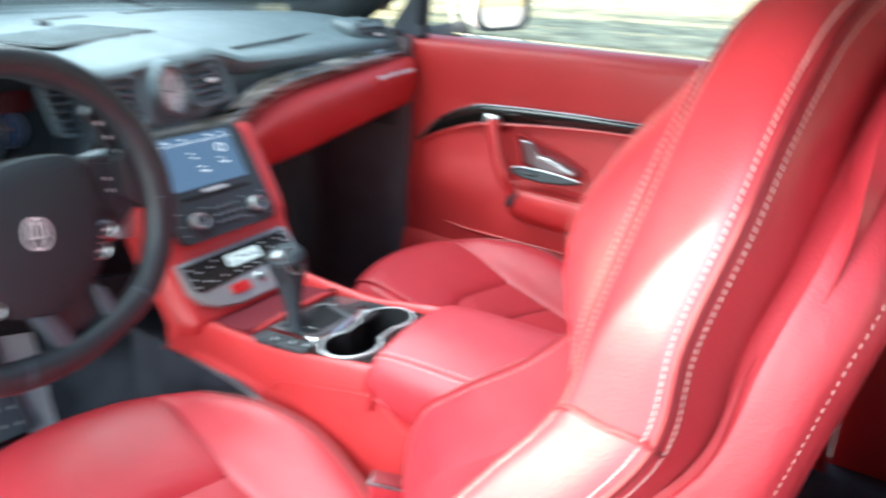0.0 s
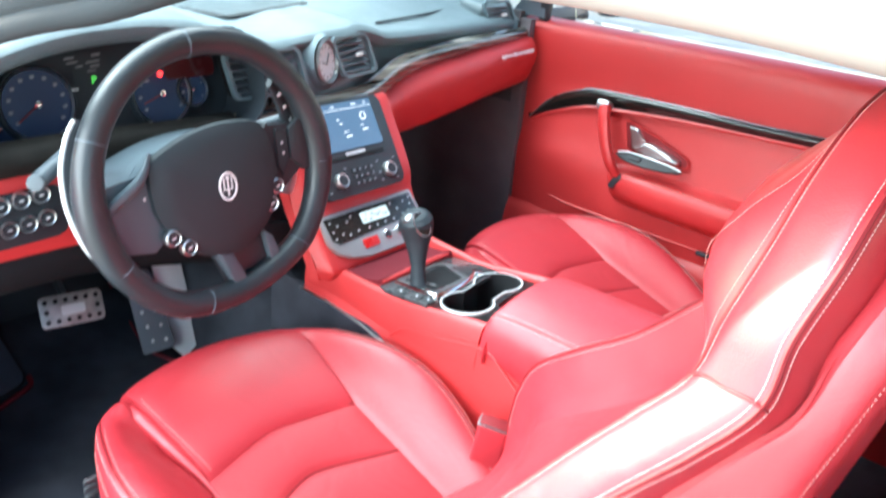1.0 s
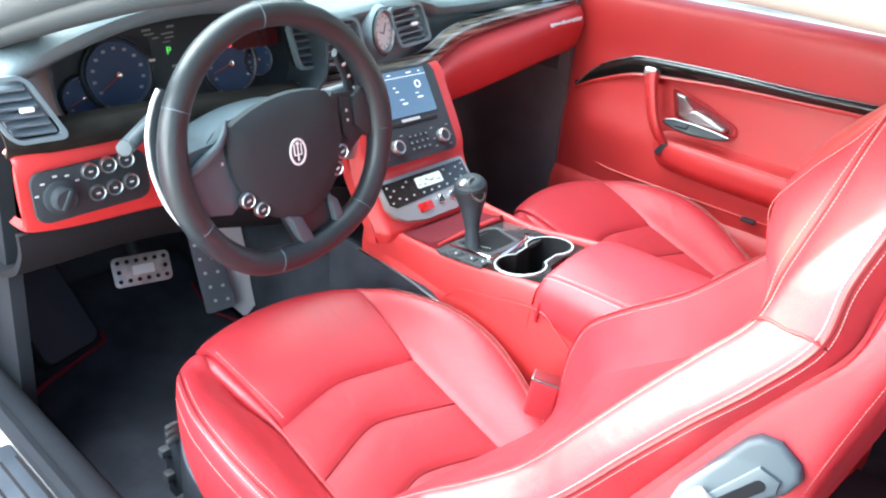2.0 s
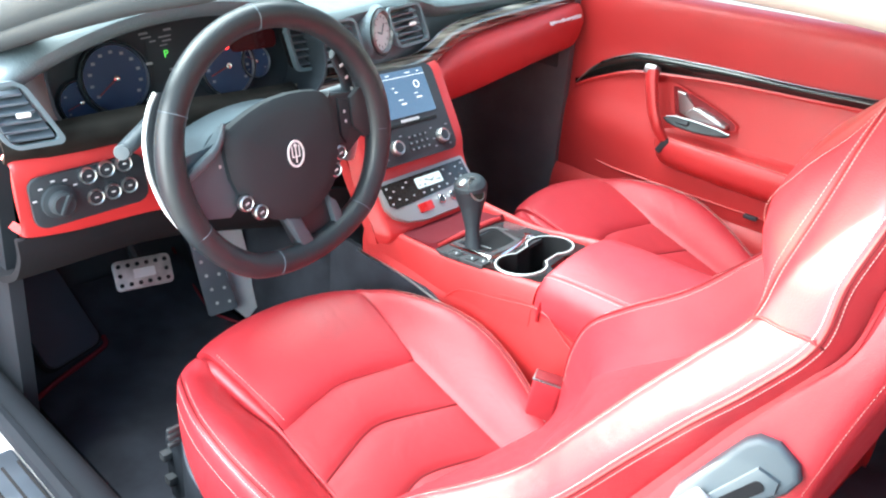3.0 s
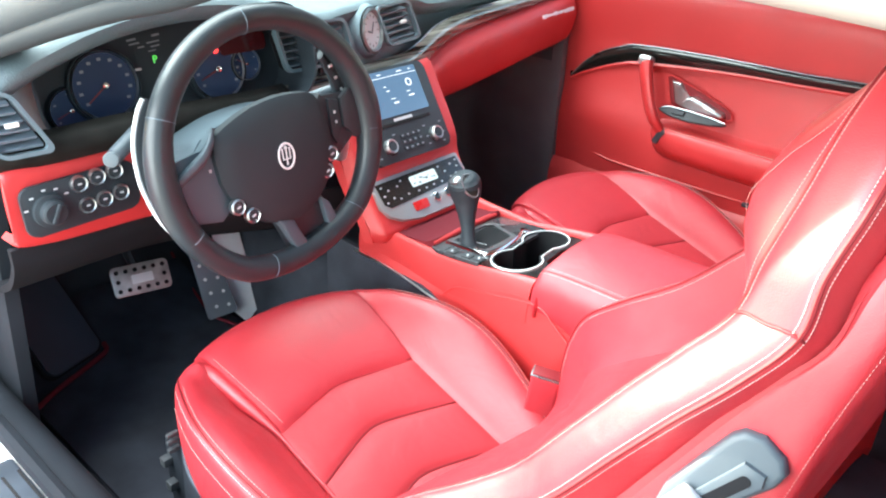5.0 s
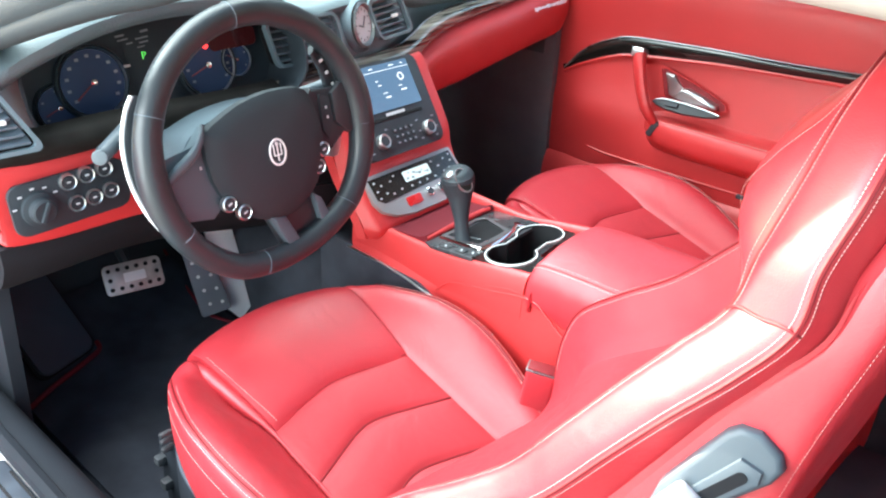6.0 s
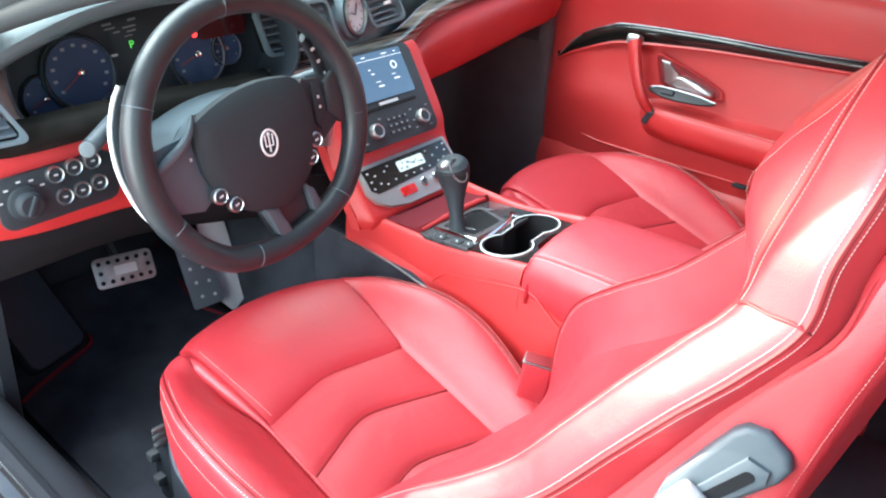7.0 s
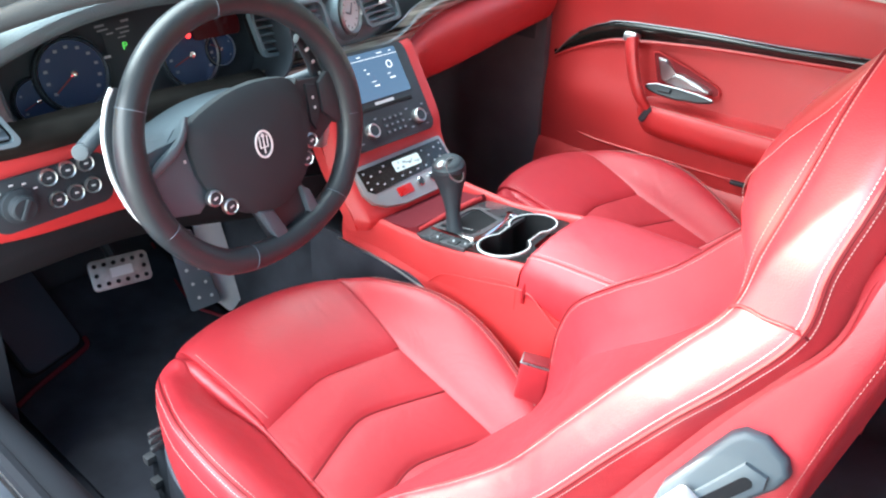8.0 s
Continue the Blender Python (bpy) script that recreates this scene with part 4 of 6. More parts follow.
        stitches(sb, [a.lerp(b, 0.80) for a, b in zip(lines[3], lines[4])][lo:-14], V(s * 1.0, -0.3, 0.1), 0.0017, 0.0008, 0.00024, 0.0007)
        part("stitching", sb, thread, t, "pale double seam stitching", smooth=False, kind="stuff")
        sb = B()
        rear = [p + off for p in smooth_line([ring_point(prof, k, s, 12) for k in K], 8)]
        stitches(sb, rear[36:-24], V(s, -0.5, 0), 0.0018, 0.0014, 0.00012)
        part("stitching", sb, thread, t, smooth=False, kind="stuff")
        # dark red tubes paint the shade of the seam grooves
        part("seam_groove_shade", tube(B(), seam_a[10:-12], 0.0016, 6), shade_red, t)
        part("seam_groove_shade", tube(B(), seam_b[10:-12], 0.0017, 6), shade_red, t)
        cross = [p + off + V(s * 0.0008, 0.0008, 0.0010) for p in smooth_line([ring_point(prof, KINK, s, j) for j in range(6)], 4)]
        part("seam_groove_shade", tube(B(), cross, 0.0011, 6), shade_red, t)
        # seam that rounds the head pillow
        pil = [front_point(prof, KINK, s, 0.72), front_point(prof, KINK + 1, s, 0.72), front_point(prof, KINK + 2, s, 0.84), front_point(prof, KINK + 3, s, 0.93), front_point(prof, KINK + 4, s, 1.0)]
        pil = [p + off + V(0, 0.0012, 0.0006) for p in smooth_line(pil, 8)]
        sb = B()
        stitches(sb, pil[3:], V(s * 0.5, 0.8, 0.4), 0.0016, 0.0009, 0.00016)
        stitches(sb, [p + V(0, -0.004, -0.005) for p in pil[3:]], V(s * 0.5, 0.8, 0.4), 0.0016, 0.0009, 0.00016)
        part("stitching", sb, thread, t, smooth=False, kind="stuff")
    backr = []
    for k in K:
        e, g = ring_point(NEAR, k, -1, 14), ring_point(FAR, k, 1, 14)
        m = e.lerp(g, 0.5)
        backr.append([e, e.lerp(m, 0.4) - V(0, 0.006, 0), m - V(0, 0.010, 0), g.lerp(m, 0.4) - V(0, 0.006, 0), g])
    part("back_shell", slab(B(), at(net(backr, 3, 4)), 0.008, 0), leather, t, "red leather seat back")
    # tilt lever on the shell's side
    c = V(cx - 0.1990, -0.718 + lean, 0.830)
    m = frame_of(c, (0, -0.60, 0.80), (-1, -0.12, 0.1))
    bz = part("lever_bezel", prism(B(), [(-0.055, -0.010), (-0.047, -0.017), (0.030, -0.021), (0.042, -0.018), (0.048, -0.009), (0.047, 0.007), (0.038, 0.016), (0.028, 0.0175), (-0.036, 0.0095), (-0.051, 0.003)], 0.013, m @ Matrix.Diagonal((0.96, 1.0, 1, 1)), 0.0045, 3), lever_grey, t, "grey plastic tilt lever bezel")
    part("bezel_plate", prism(B(), [(-0.046, -0.014), (0.024, -0.017), (0.031, -0.012), (0.026, 0.001), (-0.046, -0.002)], 0.0045, m @ pose(0, 0, 0.0115), 0.002, 2), lever_grey, bz, "raised grey slot plate")
    # raised dark plate paints the shade inside the lever slot
    part("slot", prism(B(), rounded(0.040, 0.0075, 0.0036), 0.0008, m @ pose(0.002, -0.0085, 0.0158, 0, 0, 0)), knee_plastic, bz, "dark plate painted as the shaded lever slot")
    part("lever", box(B(), (0.036, 0.026, 0.016), m @ pose(-0.031, -0.008, 0.018, 0, -12, 8), 0.006, 3), pale_metal, bz, "bright metal tilt lever")
    # base with its switch pod
    part("seat_base", box(B(), (0.44, 0.42, 0.10), pose(cx, cy - 0.20, 0.26), 0.01), black_plastic, t, "black plastic seat base")
    sk = [[V(cx + 0.010 - 0.006 * q - w, y + cy, z) for y, w in ((0.02, 0.196), (-0.04, 0.226), (-0.10, 0.240), (-0.18, 0.245), (-0.27, 0.240), (-0.42, 0.205))] for q, z in ((0, 0.412), (1, 0.392), (1.4, 0.33), (1, 0.24))]
    skirt = part("side_skirt", slab(B(), net(sk, 3, 3), 0.012, flip=True), sill_black, t, "dark plastic side skirt")
    part("skirt_edge", tube(B(), smooth_line([p + V(-0.001, 0, 0.001) for p in sk[0]], 5), 0.003, 8), bezel_grey, skirt, "grey rounded skirt edge")
    pod = part("switch_pod", slab(B(), net([[V(cx - 0.194 - 0.0015 * q, y + cy, z) for y in (0.052, 0.02, -0.03)] for q, z in ((0, 0.405), (3, 0.39), (4, 0.33), (3, 0.28))], 3, 3), 0.010, flip=True), sill_black, t, "black seat switch pod")
    for yy, zz, sz in ((0.017, 0.428, 0.007), (0.018, 0.415, 0.007), (0.018, 0.401, 0.008), (0.042, 0.366, 0.014), (0.034, 0.326, 0.015)):
        part("seat_switch", box(B(), (0.020, sz, sz), pose(cx - 0.203, yy + cy, zz), 0.003), switch_dark, pod, "grey seat switch")
    # buckle
    x = cx + 0.185 if cx < 0 else cx - 0.185
    bm = pose(x + (0.012 if cx < 0 else -0.012), cy - 0.322, 0.462, 6, 0, 24)
    bk = part("buckle", box(B(), (0.026, 0.044, 0.080), bm, 0.006, 3), leather, t, "red seat belt buckle")
    part("buckle_rim", box(B(), (0.0272, 0.0455, 0.0032), bm @ pose(0, 0, 0.0375), 0.0012), gunmetal, bk, "bright buckle rim")
    part("buckle_mouth", box(B(), (0.0225, 0.041, 0.005), bm @ pose(0, 0, 0.0392), 0.002), shade_red, bk, "dark red buckle mouth")
    return t


seat("driver_seat", -0.37, "red leather sports seat with pale stitching, tilt lever, bolsters", -0.015, 0.0)
seat("passenger_seat", 0.396, "red leather sports seat with pale stitching beside the door", 0.0, -0.012)

# ---- rear of the cabin ----
rs = thing("rear_bench", "red leather rear bench behind the front seats", "bench seat", (0, -1.1, 0.20))
part("rear_cushion", slab(B(), net([[V(x, y, z - 0.03 * math.cos(x * 9)) for x in (-0.62, -0.4, -0.2, 0, 0.2, 0.4, 0.62)] for y, z in ((-0.93, 0.30), (-0.92, 0.42), (-1.0, 0.45), (-1.2, 0.40), (-1.32, 0.38))], 3, 3), 0.02), leather, rs)
part("rear_backrest", slab(B(), net([[V(x, y + 0.03 * math.cos(x * 9), z) for x in (-0.62, -0.4, -0.2, 0, 0.2, 0.4, 0.62)] for y, z in ((-1.22, 0.38), (-1.30, 0.55), (-1.40, 0.75), (-1.44, 0.90))], 3, 3), 0.02), leather, rs)
rc = thing("rear_console", "red leather rear end of the centre console", "console", (0.0, -0.64, 0.20))
part("console_end", box(B(), (0.24, 0.13, 0.16), pose(0.03, -0.645, 0.46, 0, 0, -4), 0.028, 4), leather_door, rc, "red leather box end")
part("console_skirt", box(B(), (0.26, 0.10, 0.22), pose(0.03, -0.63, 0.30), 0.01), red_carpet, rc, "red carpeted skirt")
part("hinge", box(B(), (0.008, 0.012, 0.012), pose(-0.085, -0.71, 0.40), 0.002), chrome, rc)

# ---- dashboard ----
dash = thing("dashboard", "slate grey dashboard with red leather panels and dark gloss trim", "dashboard", (0, 0.35, 0.60))
LIP = [(-0.69, 0.150, 0.872), (-0.645, 0.140, 0.905), (-0.59, 0.140, 0.930), (-0.50, 0.140, 0.956), (-0.40, 0.142, 0.965), (-0.31, 0.145, 0.957), (-0.235, 0.160, 0.930), (-0.17, 0.185, 0.909), (-0.10, 0.214, 0.903),
       (-0.05, 0.220, 0.906), (0.0, 0.218, 0.911), (0.05, 0.224, 0.911), (0.10, 0.238, 0.912), (0.15, 0.245, 0.900), (0.20, 0.258, 0.888), (0.32, 0.265, 0.885), (0.48, 0.268, 0.886), (0.60, 0.272, 0.888), (0.69, 0.280, 0.89)]
rows = [[], [], [], [], [], [], []]
for x, y, z in LIP:
    yb = 0.85 - 0.30 * (x / 0.7) ** 2
    rows[0].append(V(x, yb, 0.924))
    rows[1].append(V(x, 0.72 * yb + 0.28 * y, 0.924 + 0.012 * (z > 0.92)))
    rows[2].append(V(x, 0.42 * yb + 0.58 * y, 0.45 * 0.925 + 0.55 * max(z, 0.90) + 0.008))
    rows[3].append(V(x, 0.15 * yb + 0.85 * y, z + 0.010))
    rows[4].append(V(x, y + 0.008, z + 0.004))
    rows[5].append(V(x, y, z - 0.006))
    rows[6].append(V(x, y + 0.012, z - 0.014))
top = part("top_pad", slab(B(), net(rows, 4, 4), 0.008), dash_skin, dash, "slate grey soft dash top")
# speaker grille and its slats
gm = frame_of(V(-0.006, 0.458, 0.9293), (1, 0.26, 0.0), (-0.022, 0.0, 1))
gr = part("speaker_grille", prism(B(), rounded(0.245, 0.172, 0.012), 0.003, gm, 0.001), switch_dark, dash, "dark speaker grille")
for i in range(9):
    part("slat", box(B(), (0.232, 0.0085, 0.0022), gm @ pose(0, -0.0732 + 0.0183 * i, 0.0037)), dash_skin, gr, smooth=False)
part("sun_sensor", lathe(B(), [(0.011, 0), (0.010, 0.008), (0.005, 0.012), (0, 0.013)], pose(0.040, 0.592, 0.932), 16), black_plastic, dash)
for x0, y0, x1, y1 in ((-0.197, 0.617, -0.064, 0.655), (0.081, 0.682, 0.197, 0.708), (0.294, 0.722, 0.424, 0.735)):
    part("defroster_slot", box(B(), (math.hypot(x1 - x0, y1 - y0), 0.010, 0.006), pose((x0 + x1) / 2, (y0 + y1) / 2, 0.9315, 0, 0, math.degrees(math.atan2(y1 - y0, x1 - x0))), 0.001), black_plastic, dash)
part("airbag_seam", tube(B(), smooth_line([(0.23, 0.318, 0.9045), (0.4, 0.345, 0.908), (0.55, 0.385, 0.910), (0.57, 0.40, 0.911)], 5), 0.003, 6), black_plastic, dash, "airbag cover seam")
part("defroster_slot", box(B(), (0.06, 0.014, 0.003), pose(0.62, 0.52, 0.927, 0, 0, -18), 0.001), black_plastic, dash)

# upper face below the lip
face = []
for x, y, z in LIP[8:]:
    k = max(0.0, (x - 0.1) / 0.1)
    zb = 0.800 if x < 0.05 else min(0.868, 0.800 + 0.32 * (x - 0.05) if x < 0.2 else 0.845 + 0.06 * (x - 0.2))
    b = 0.027 * (1 - ease(0.08, 0.16, x)) * ease(-0.11, -0.05, x)
    face.append([V(x, y + 0.006, z - 0.006), V(x, y + 0.014 - b, 0.6 * z + 0.4 * zb), V(x, y + 0.015 - b, zb + 0.004), V(x, y + 0.02, zb - 0.045)])
# the face's light is painted by the lighter slate
part("upper_face", slab(B(), net(face, 3, 3), 0.01), lit_slate, dash, "slate grey upper face, lightened to look lit")

# dark gloss band, from the driver side across to the far door
band_top = [(0.205, -0.235, 0.800), (0.203, -0.16, 0.806), (0.203, -0.06, 0.812), (0.203, 0.02, 0.814), (0.208, 0.10, 0.819), (0.216, 0.15, 0.832), (0.226, 0.20, 0.850), (0.238, 0.28, 0.862), (0.246, 0.40, 0.868), (0.252, 0.55, 0.872), (0.258, 0.675, 0.874)]
hgt = (0.018, 0.022, 0.026, 0.030, 0.036, 0.040, 0.038, 0.030, 0.022, 0.015, 0.010)
rows = [[V(x, y, z) for y, x, z in band_top], [V(x, y - 0.010, z - 0.45 * h) for (y, x, z), h in zip(band_top, hgt)], [V(x, y - 0.004, z - h) for (y, x, z), h in zip(band_top, hgt)], [V(x, y + 0.02, z - h - 0.002) for (y, x, z), h in zip(band_top, hgt)]]
rows = [[p - V(0.016, 0, 0) for p in r] for r in rows]
bd = part("trim_band", slab(B(), net(rows, 5, 5), 0.008), veneer, dash, "dark gloss veneer band with painted bright reflections")
part("band_edge", tube(B(), smooth_line([V(x - 0.016, y - 0.001, z + 0.0005) for y, x, z in band_top], 6), 0.0018, 6), satin, bd, "thin bright edge")
# band below the instruments
lb = [(-0.675, 0.140, 0.822), (-0.60, 0.128, 0.823), (-0.52, 0.120, 0.826), (-0.45, 0.118, 0.824), (-0.30, 0.130, 0.815), (-0.22, 0.165, 0.803)]
rows = [[V(x, y + 0.02, z + 0.012) for x, y, z in lb], [V(x, y + 0.004, z + 0.006) for x, y, z in lb], [V(x, y - 0.002, z - 0.006) for x, y, z in lb], [V(x, y + 0.006, z - 0.018) for x, y, z in lb]]
part("trim_band", slab(B(), net(rows, 4, 4), 0.006), low_veneer, dash, "dark gloss veneer band below the instruments")

# red leather panel before the passenger
rp = []
for x, zt, zb in ((0.108, 0.775, 0.700), (0.135, 0.783, 0.695), (0.17, 0.798, 0.692), (0.22, 0.816, 0.696), (0.30, 0.829, 0.703), (0.42, 0.840, 0.718), (0.54, 0.852, 0.734), (0.64, 0.861, 0.745), (0.675, 0.862, 0.75)):
    e = 0.045 * math.exp(-((x - 0.10) / 0.055) ** 2)
    y0 = 0.230 + 0.03 * (x - 0.15)
    rp.append([V(x, y0 + 0.03 - e, zt + 0.004), V(x, y0 - 0.004 - e, zt - 0.002), V(x, y0 - 0.022 - e, zt - 0.022), V(x, y0 - 0.026 - 0.6 * e, 0.55 * zt + 0.45 * zb), V(x, y0 - 0.012 - 0.2 * e, zb + 0.018), V(x, y0 + 0.010, zb), V(x, y0 + 0.06, zb - 0.004), V(x, y0 + 0.16, zb + 0.01)])
pan = part("leather_panel", slab(B(), net(rp, 5, 5), 0.010), leather_door, dash, "smooth red leather panel with small bright script")
sm = frame_of(V(0.585, 0.2155, 0.832), (1, 0.03, 0.05), (0, -1, 0.30))
sc = B()
rng = random.Random(5)
xx = -0.062
while xx < 0.062:
    w = rng.uniform(0.003, 0.0065)
    box(sc, (w, rng.uniform(0.004, 0.009), 0.0016), sm @ pose(xx + w / 2, rng.uniform(-0.0008, 0.0008), 0.006, 0, 0, rng.uniform(-8, 8)))
    xx += w + 0.0010
box(sc, (0.115, 0.0016, 0.0014), sm @ pose(0, -0.001, 0.006))
part("script_badge", sc, pale_metal, pan, "small bright metal script", smooth=False)
part("underside", slab(B(), net([[V(x, y, z) for x in (0.12, 0.4, 0.67)] for y, z in ((0.36, 0.70), (0.50, 0.72), (0.80, 0.74))], 3, 3), 0.01), dark_void, dash, "black dash underside")
part("end_cap", slab(B(), net([[V(0.682, y, z) for y in (0.27, 0.45, 0.8)] for z in (0.70, 0.80, 0.915)], 2, 2), 0.02), dark_void, dash)

# red leather panel round the driver's switches
rd = []
for x, zt, zb in ((-0.672, 0.800, 0.706), (-0.66, 0.806, 0.697), (-0.60, 0.808, 0.690), (-0.50, 0.808, 0.687), (-0.44, 0.806, 0.68), (-0.34, 0.795, 0.66), (-0.24, 0.786, 0.665), (-0.18, 0.780, 0.672), (-0.135, 0.775, 0.680)):
    y0 = 0.132 + (0.03 * max(0, (x + 0.45) / 0.3) if x > -0.45 else 0)
    rd.append([V(x, y0 + 0.03, zt + 0.002), V(x, y0 + 0.002, zt - 0.004), V(x, y0 - 0.002, 0.5 * (zt + zb)), V(x, y0 + 0.004, zb + 0.012), V(x, y0 + 0.014, zb), V(x, y0 + 0.05, zb - 0.004)])
part("leather_panel", slab(B(), net(rd, 4, 4), 0.01), leather_door, dash, "red leather panel round the light switches")
kn = []
for x in (-0.675, -0.60, -0.50, -0.40, -0.30, -0.20, -0.12):
    z = 0.690 if x < -0.45 else 0.69 - 0.22 * (x + 0.45)
    kn.append([V(x, 0.150, z + 0.004), V(x, 0.155, z - 0.03), V(x, 0.20, z - 0.075), V(x, 0.30, z - 0.100), V(x, 0.55, 0.62)])
part("knee_panel", slab(B(), net(kn, 4, 4), 0.01), knee_plastic, dash, "black plastic knee panel")
# switch plate: light knob and six round buttons
pm = frame_of(V(-0.582, 0.1265, 0.751), (1, 0, 0.02), (0, -1, 0.06))
pl = part("switch_plate", prism(B(), rounded(0.150, 0.066, 0.014, 5, -0.003, -0.001), 0.006, pm, 0.002), pad_skin, dash, "black switch plate")
km = pm @ pose(-0.046, -0.003, 0.006)
lk = part("light_knob", lathe(B(), [(0.022, 0), (0.0215, 0.006), (0.016, 0.008), (0.0155, 0.018), (0.013, 0.020), (0, 0.020)], km, 28), pad_skin, pl, "black rotary light knob")
part("grip", box(B(), (0.006, 0.026, 0.008), km @ pose(0, 0, 0.020, 0, 0, -30), 0.002), pad_skin, lk)
for a in (35, 65, 95, 130, 165):
    part("mark", box(B(), (0.005, 0.0022, 0.0006), km @ pose(0.029 * math.cos(radians(a)), 0.027 * math.sin(radians(a)), 0.0003)), dial_mark, pl, smooth=False)
for x, z in ((-0.588, 0.772), (-0.564, 0.775), (-0.540, 0.777), (-0.582, 0.741), (-0.559, 0.743), (-0.536, 0.746)):
    m = frame_of(V(x, 0.121, z), (1, 0, 0), (0, -1, 0.06))
    bt = part("round_button", lathe(B(), [(0.0108, -0.002), (0.0110, 0.003), (0.0100, 0.0055), (0.0086, 0.0045), (0.0084, 0.003)], m, 24), satin, pl, "bright ringed round button")
    part("button_face", lathe(B(), [(0.0081, 0.001), (0.0078, 0.0042), (0, 0.0048)], m, 20), pad_skin, bt)
    part("mark", box(B(), (0.005, 0.0022, 0.0006), m @ pose(0, 0, 0.005)), dial_mark, bt, smooth=False)


def vent(m, w, h, skew=0.0, label="dark air vent with slats"):
    """A vent: a rounded frame, a dark mouth, slats and a slider."""
    o = [(x + skew * y, y) for x, y in rounded(w, h, 0.012, 5)]
    i = [(x + skew * y, y) for x, y in rounded(w - 0.010, h - 0.010, 0.010, 5)]
    v = part("air_vent", ring_plate(B(), o, i, 0.010, m), lit_slate, dash, label)
    part("mouth", prism(B(), i, 0.001, m @ pose(0, 0, -0.016)), rubber, v)
    n = max(3, int(h / 0.013))
    for k in range(n):
        y = (k + 0.5 - n / 2) * (h - 0.016) / n
        part("slat", box(B(), (w - 0.016, 0.0035, 0.018), m @ pose(skew * y, y, -0.004, 24, 0, 0), 0.001), grey_plastic, v, smooth=False)
    part("slider", box(B(), (0.016, 0.006, 0.006), m @ pose(0.12 * w, 0, 0.008), 0.002), pale_metal, v, "bright slider")
    return v


vent(frame_of(V(-0.658, 0.128, 0.862), (1, -0.12, 0), (-0.10, -1, 0.10)), 0.065, 0.080, -0.5)
vent(frame_of(V(-0.140, 0.196, 0.868), (1, 0.12, -0.04), (0.05, -1, 0.22)), 0.152, 0.074, -0.20)
vent(frame_of(V(0.062, 0.209, 0.876), (1, 0.25, 0.0), (0.1, -1, 0.25)), 0.094, 0.073, -0.25)
part("vent_pod", box(B(), (0.105, 0.09, 0.066), pose(0.612, 0.340, 0.900, 8, 0, -6), 0.022, 4), dash_skin, dash, "slate grey vent pod")
vent(frame_of(V(0.603, 0.290, 0.905), (1, 0.05, -0.02), (-0.22, -1, 0.24)), 0.082, 0.066, -0.35)

# clock in its pod
cm = frame_of(V(-0.008, 0.204, 0.872), (1, 0, 0), (0.12, -1, 0.16))
part("clock_pod", lathe(B(), [(0.052, -0.05), (0.047, -0.02), (0.041, 0.0), (0.037, 0.006)], cm @ Matrix.Diagonal((0.86, 1.12, 1, 1)), 36), lit_slate, dash, "slate grey clock pod, lightened to look lit")
ck = part("clock", lathe(B(), [(0.037, -0.002), (0.0375, 0.008), (0.034, 0.011), (0.0305, 0.008), (0.030, 0.004)], cm @ Matrix.Diagonal((0.74, 1.05, 1, 1)), 40), gunmetal, dash, "oval clock with pale face and chrome ring")
part("clock_face", lathe(B(), [(0.0302, 0.0035), (0.0298, 0.0046), (0, 0.0046)], cm @ Matrix.Diagonal((0.74, 1.05, 1, 1)), 40), clock_face, ck)
part("hand", box(B(), (0.0022, 0.018, 0.001), cm @ pose(0.003, 0.006, 0.0062, 0, 0, -20)), grey_plastic, ck)
part("hand", box(B(), (0.0026, 0.012, 0.001), cm @ pose(-0.005, -0.002, 0.0060, 0, 0, 70)), grey_plastic, ck)
for k in range(12):
    a = math.pi * k / 6
    part("mark", box(B(), (0.0016, 0.004, 0.0006), cm @ pose(0.0168 * math.cos(a), 0.026 * math.sin(a), 0.0053, 0, 0, math.degrees(a) - 90)), grey_plastic, ck, smooth=False)

# instruments under the hood
ins = thing("instrument_cluster", "dark instrument cluster with two blue dials, lit warning lamps", "instruments", (-0.39, 0.24, 0.80))
im = frame_of(V(-0.39, 0.250, 0.855), (1, 0, 0), (0, -1, 0.22))
part("dial_panel", prism(B(), rounded(0.46, 0.15, 0.05, 6), 0.004, im), panel_plastic, ins)
rows = []
for k, (dy, s) in enumerate(((0.100, 0.97), (-0.0, 0.96))):
    rows.append([im @ V(x * s, y * s, dy) for x, y in rounded(0.44, 0.150, 0.06, 6) + [rounded(0.44, 0.150, 0.06, 6)[0]]])
part("cluster_hood", slab(B(), rows, 0.004), panel_plastic, ins, "black hood lining")


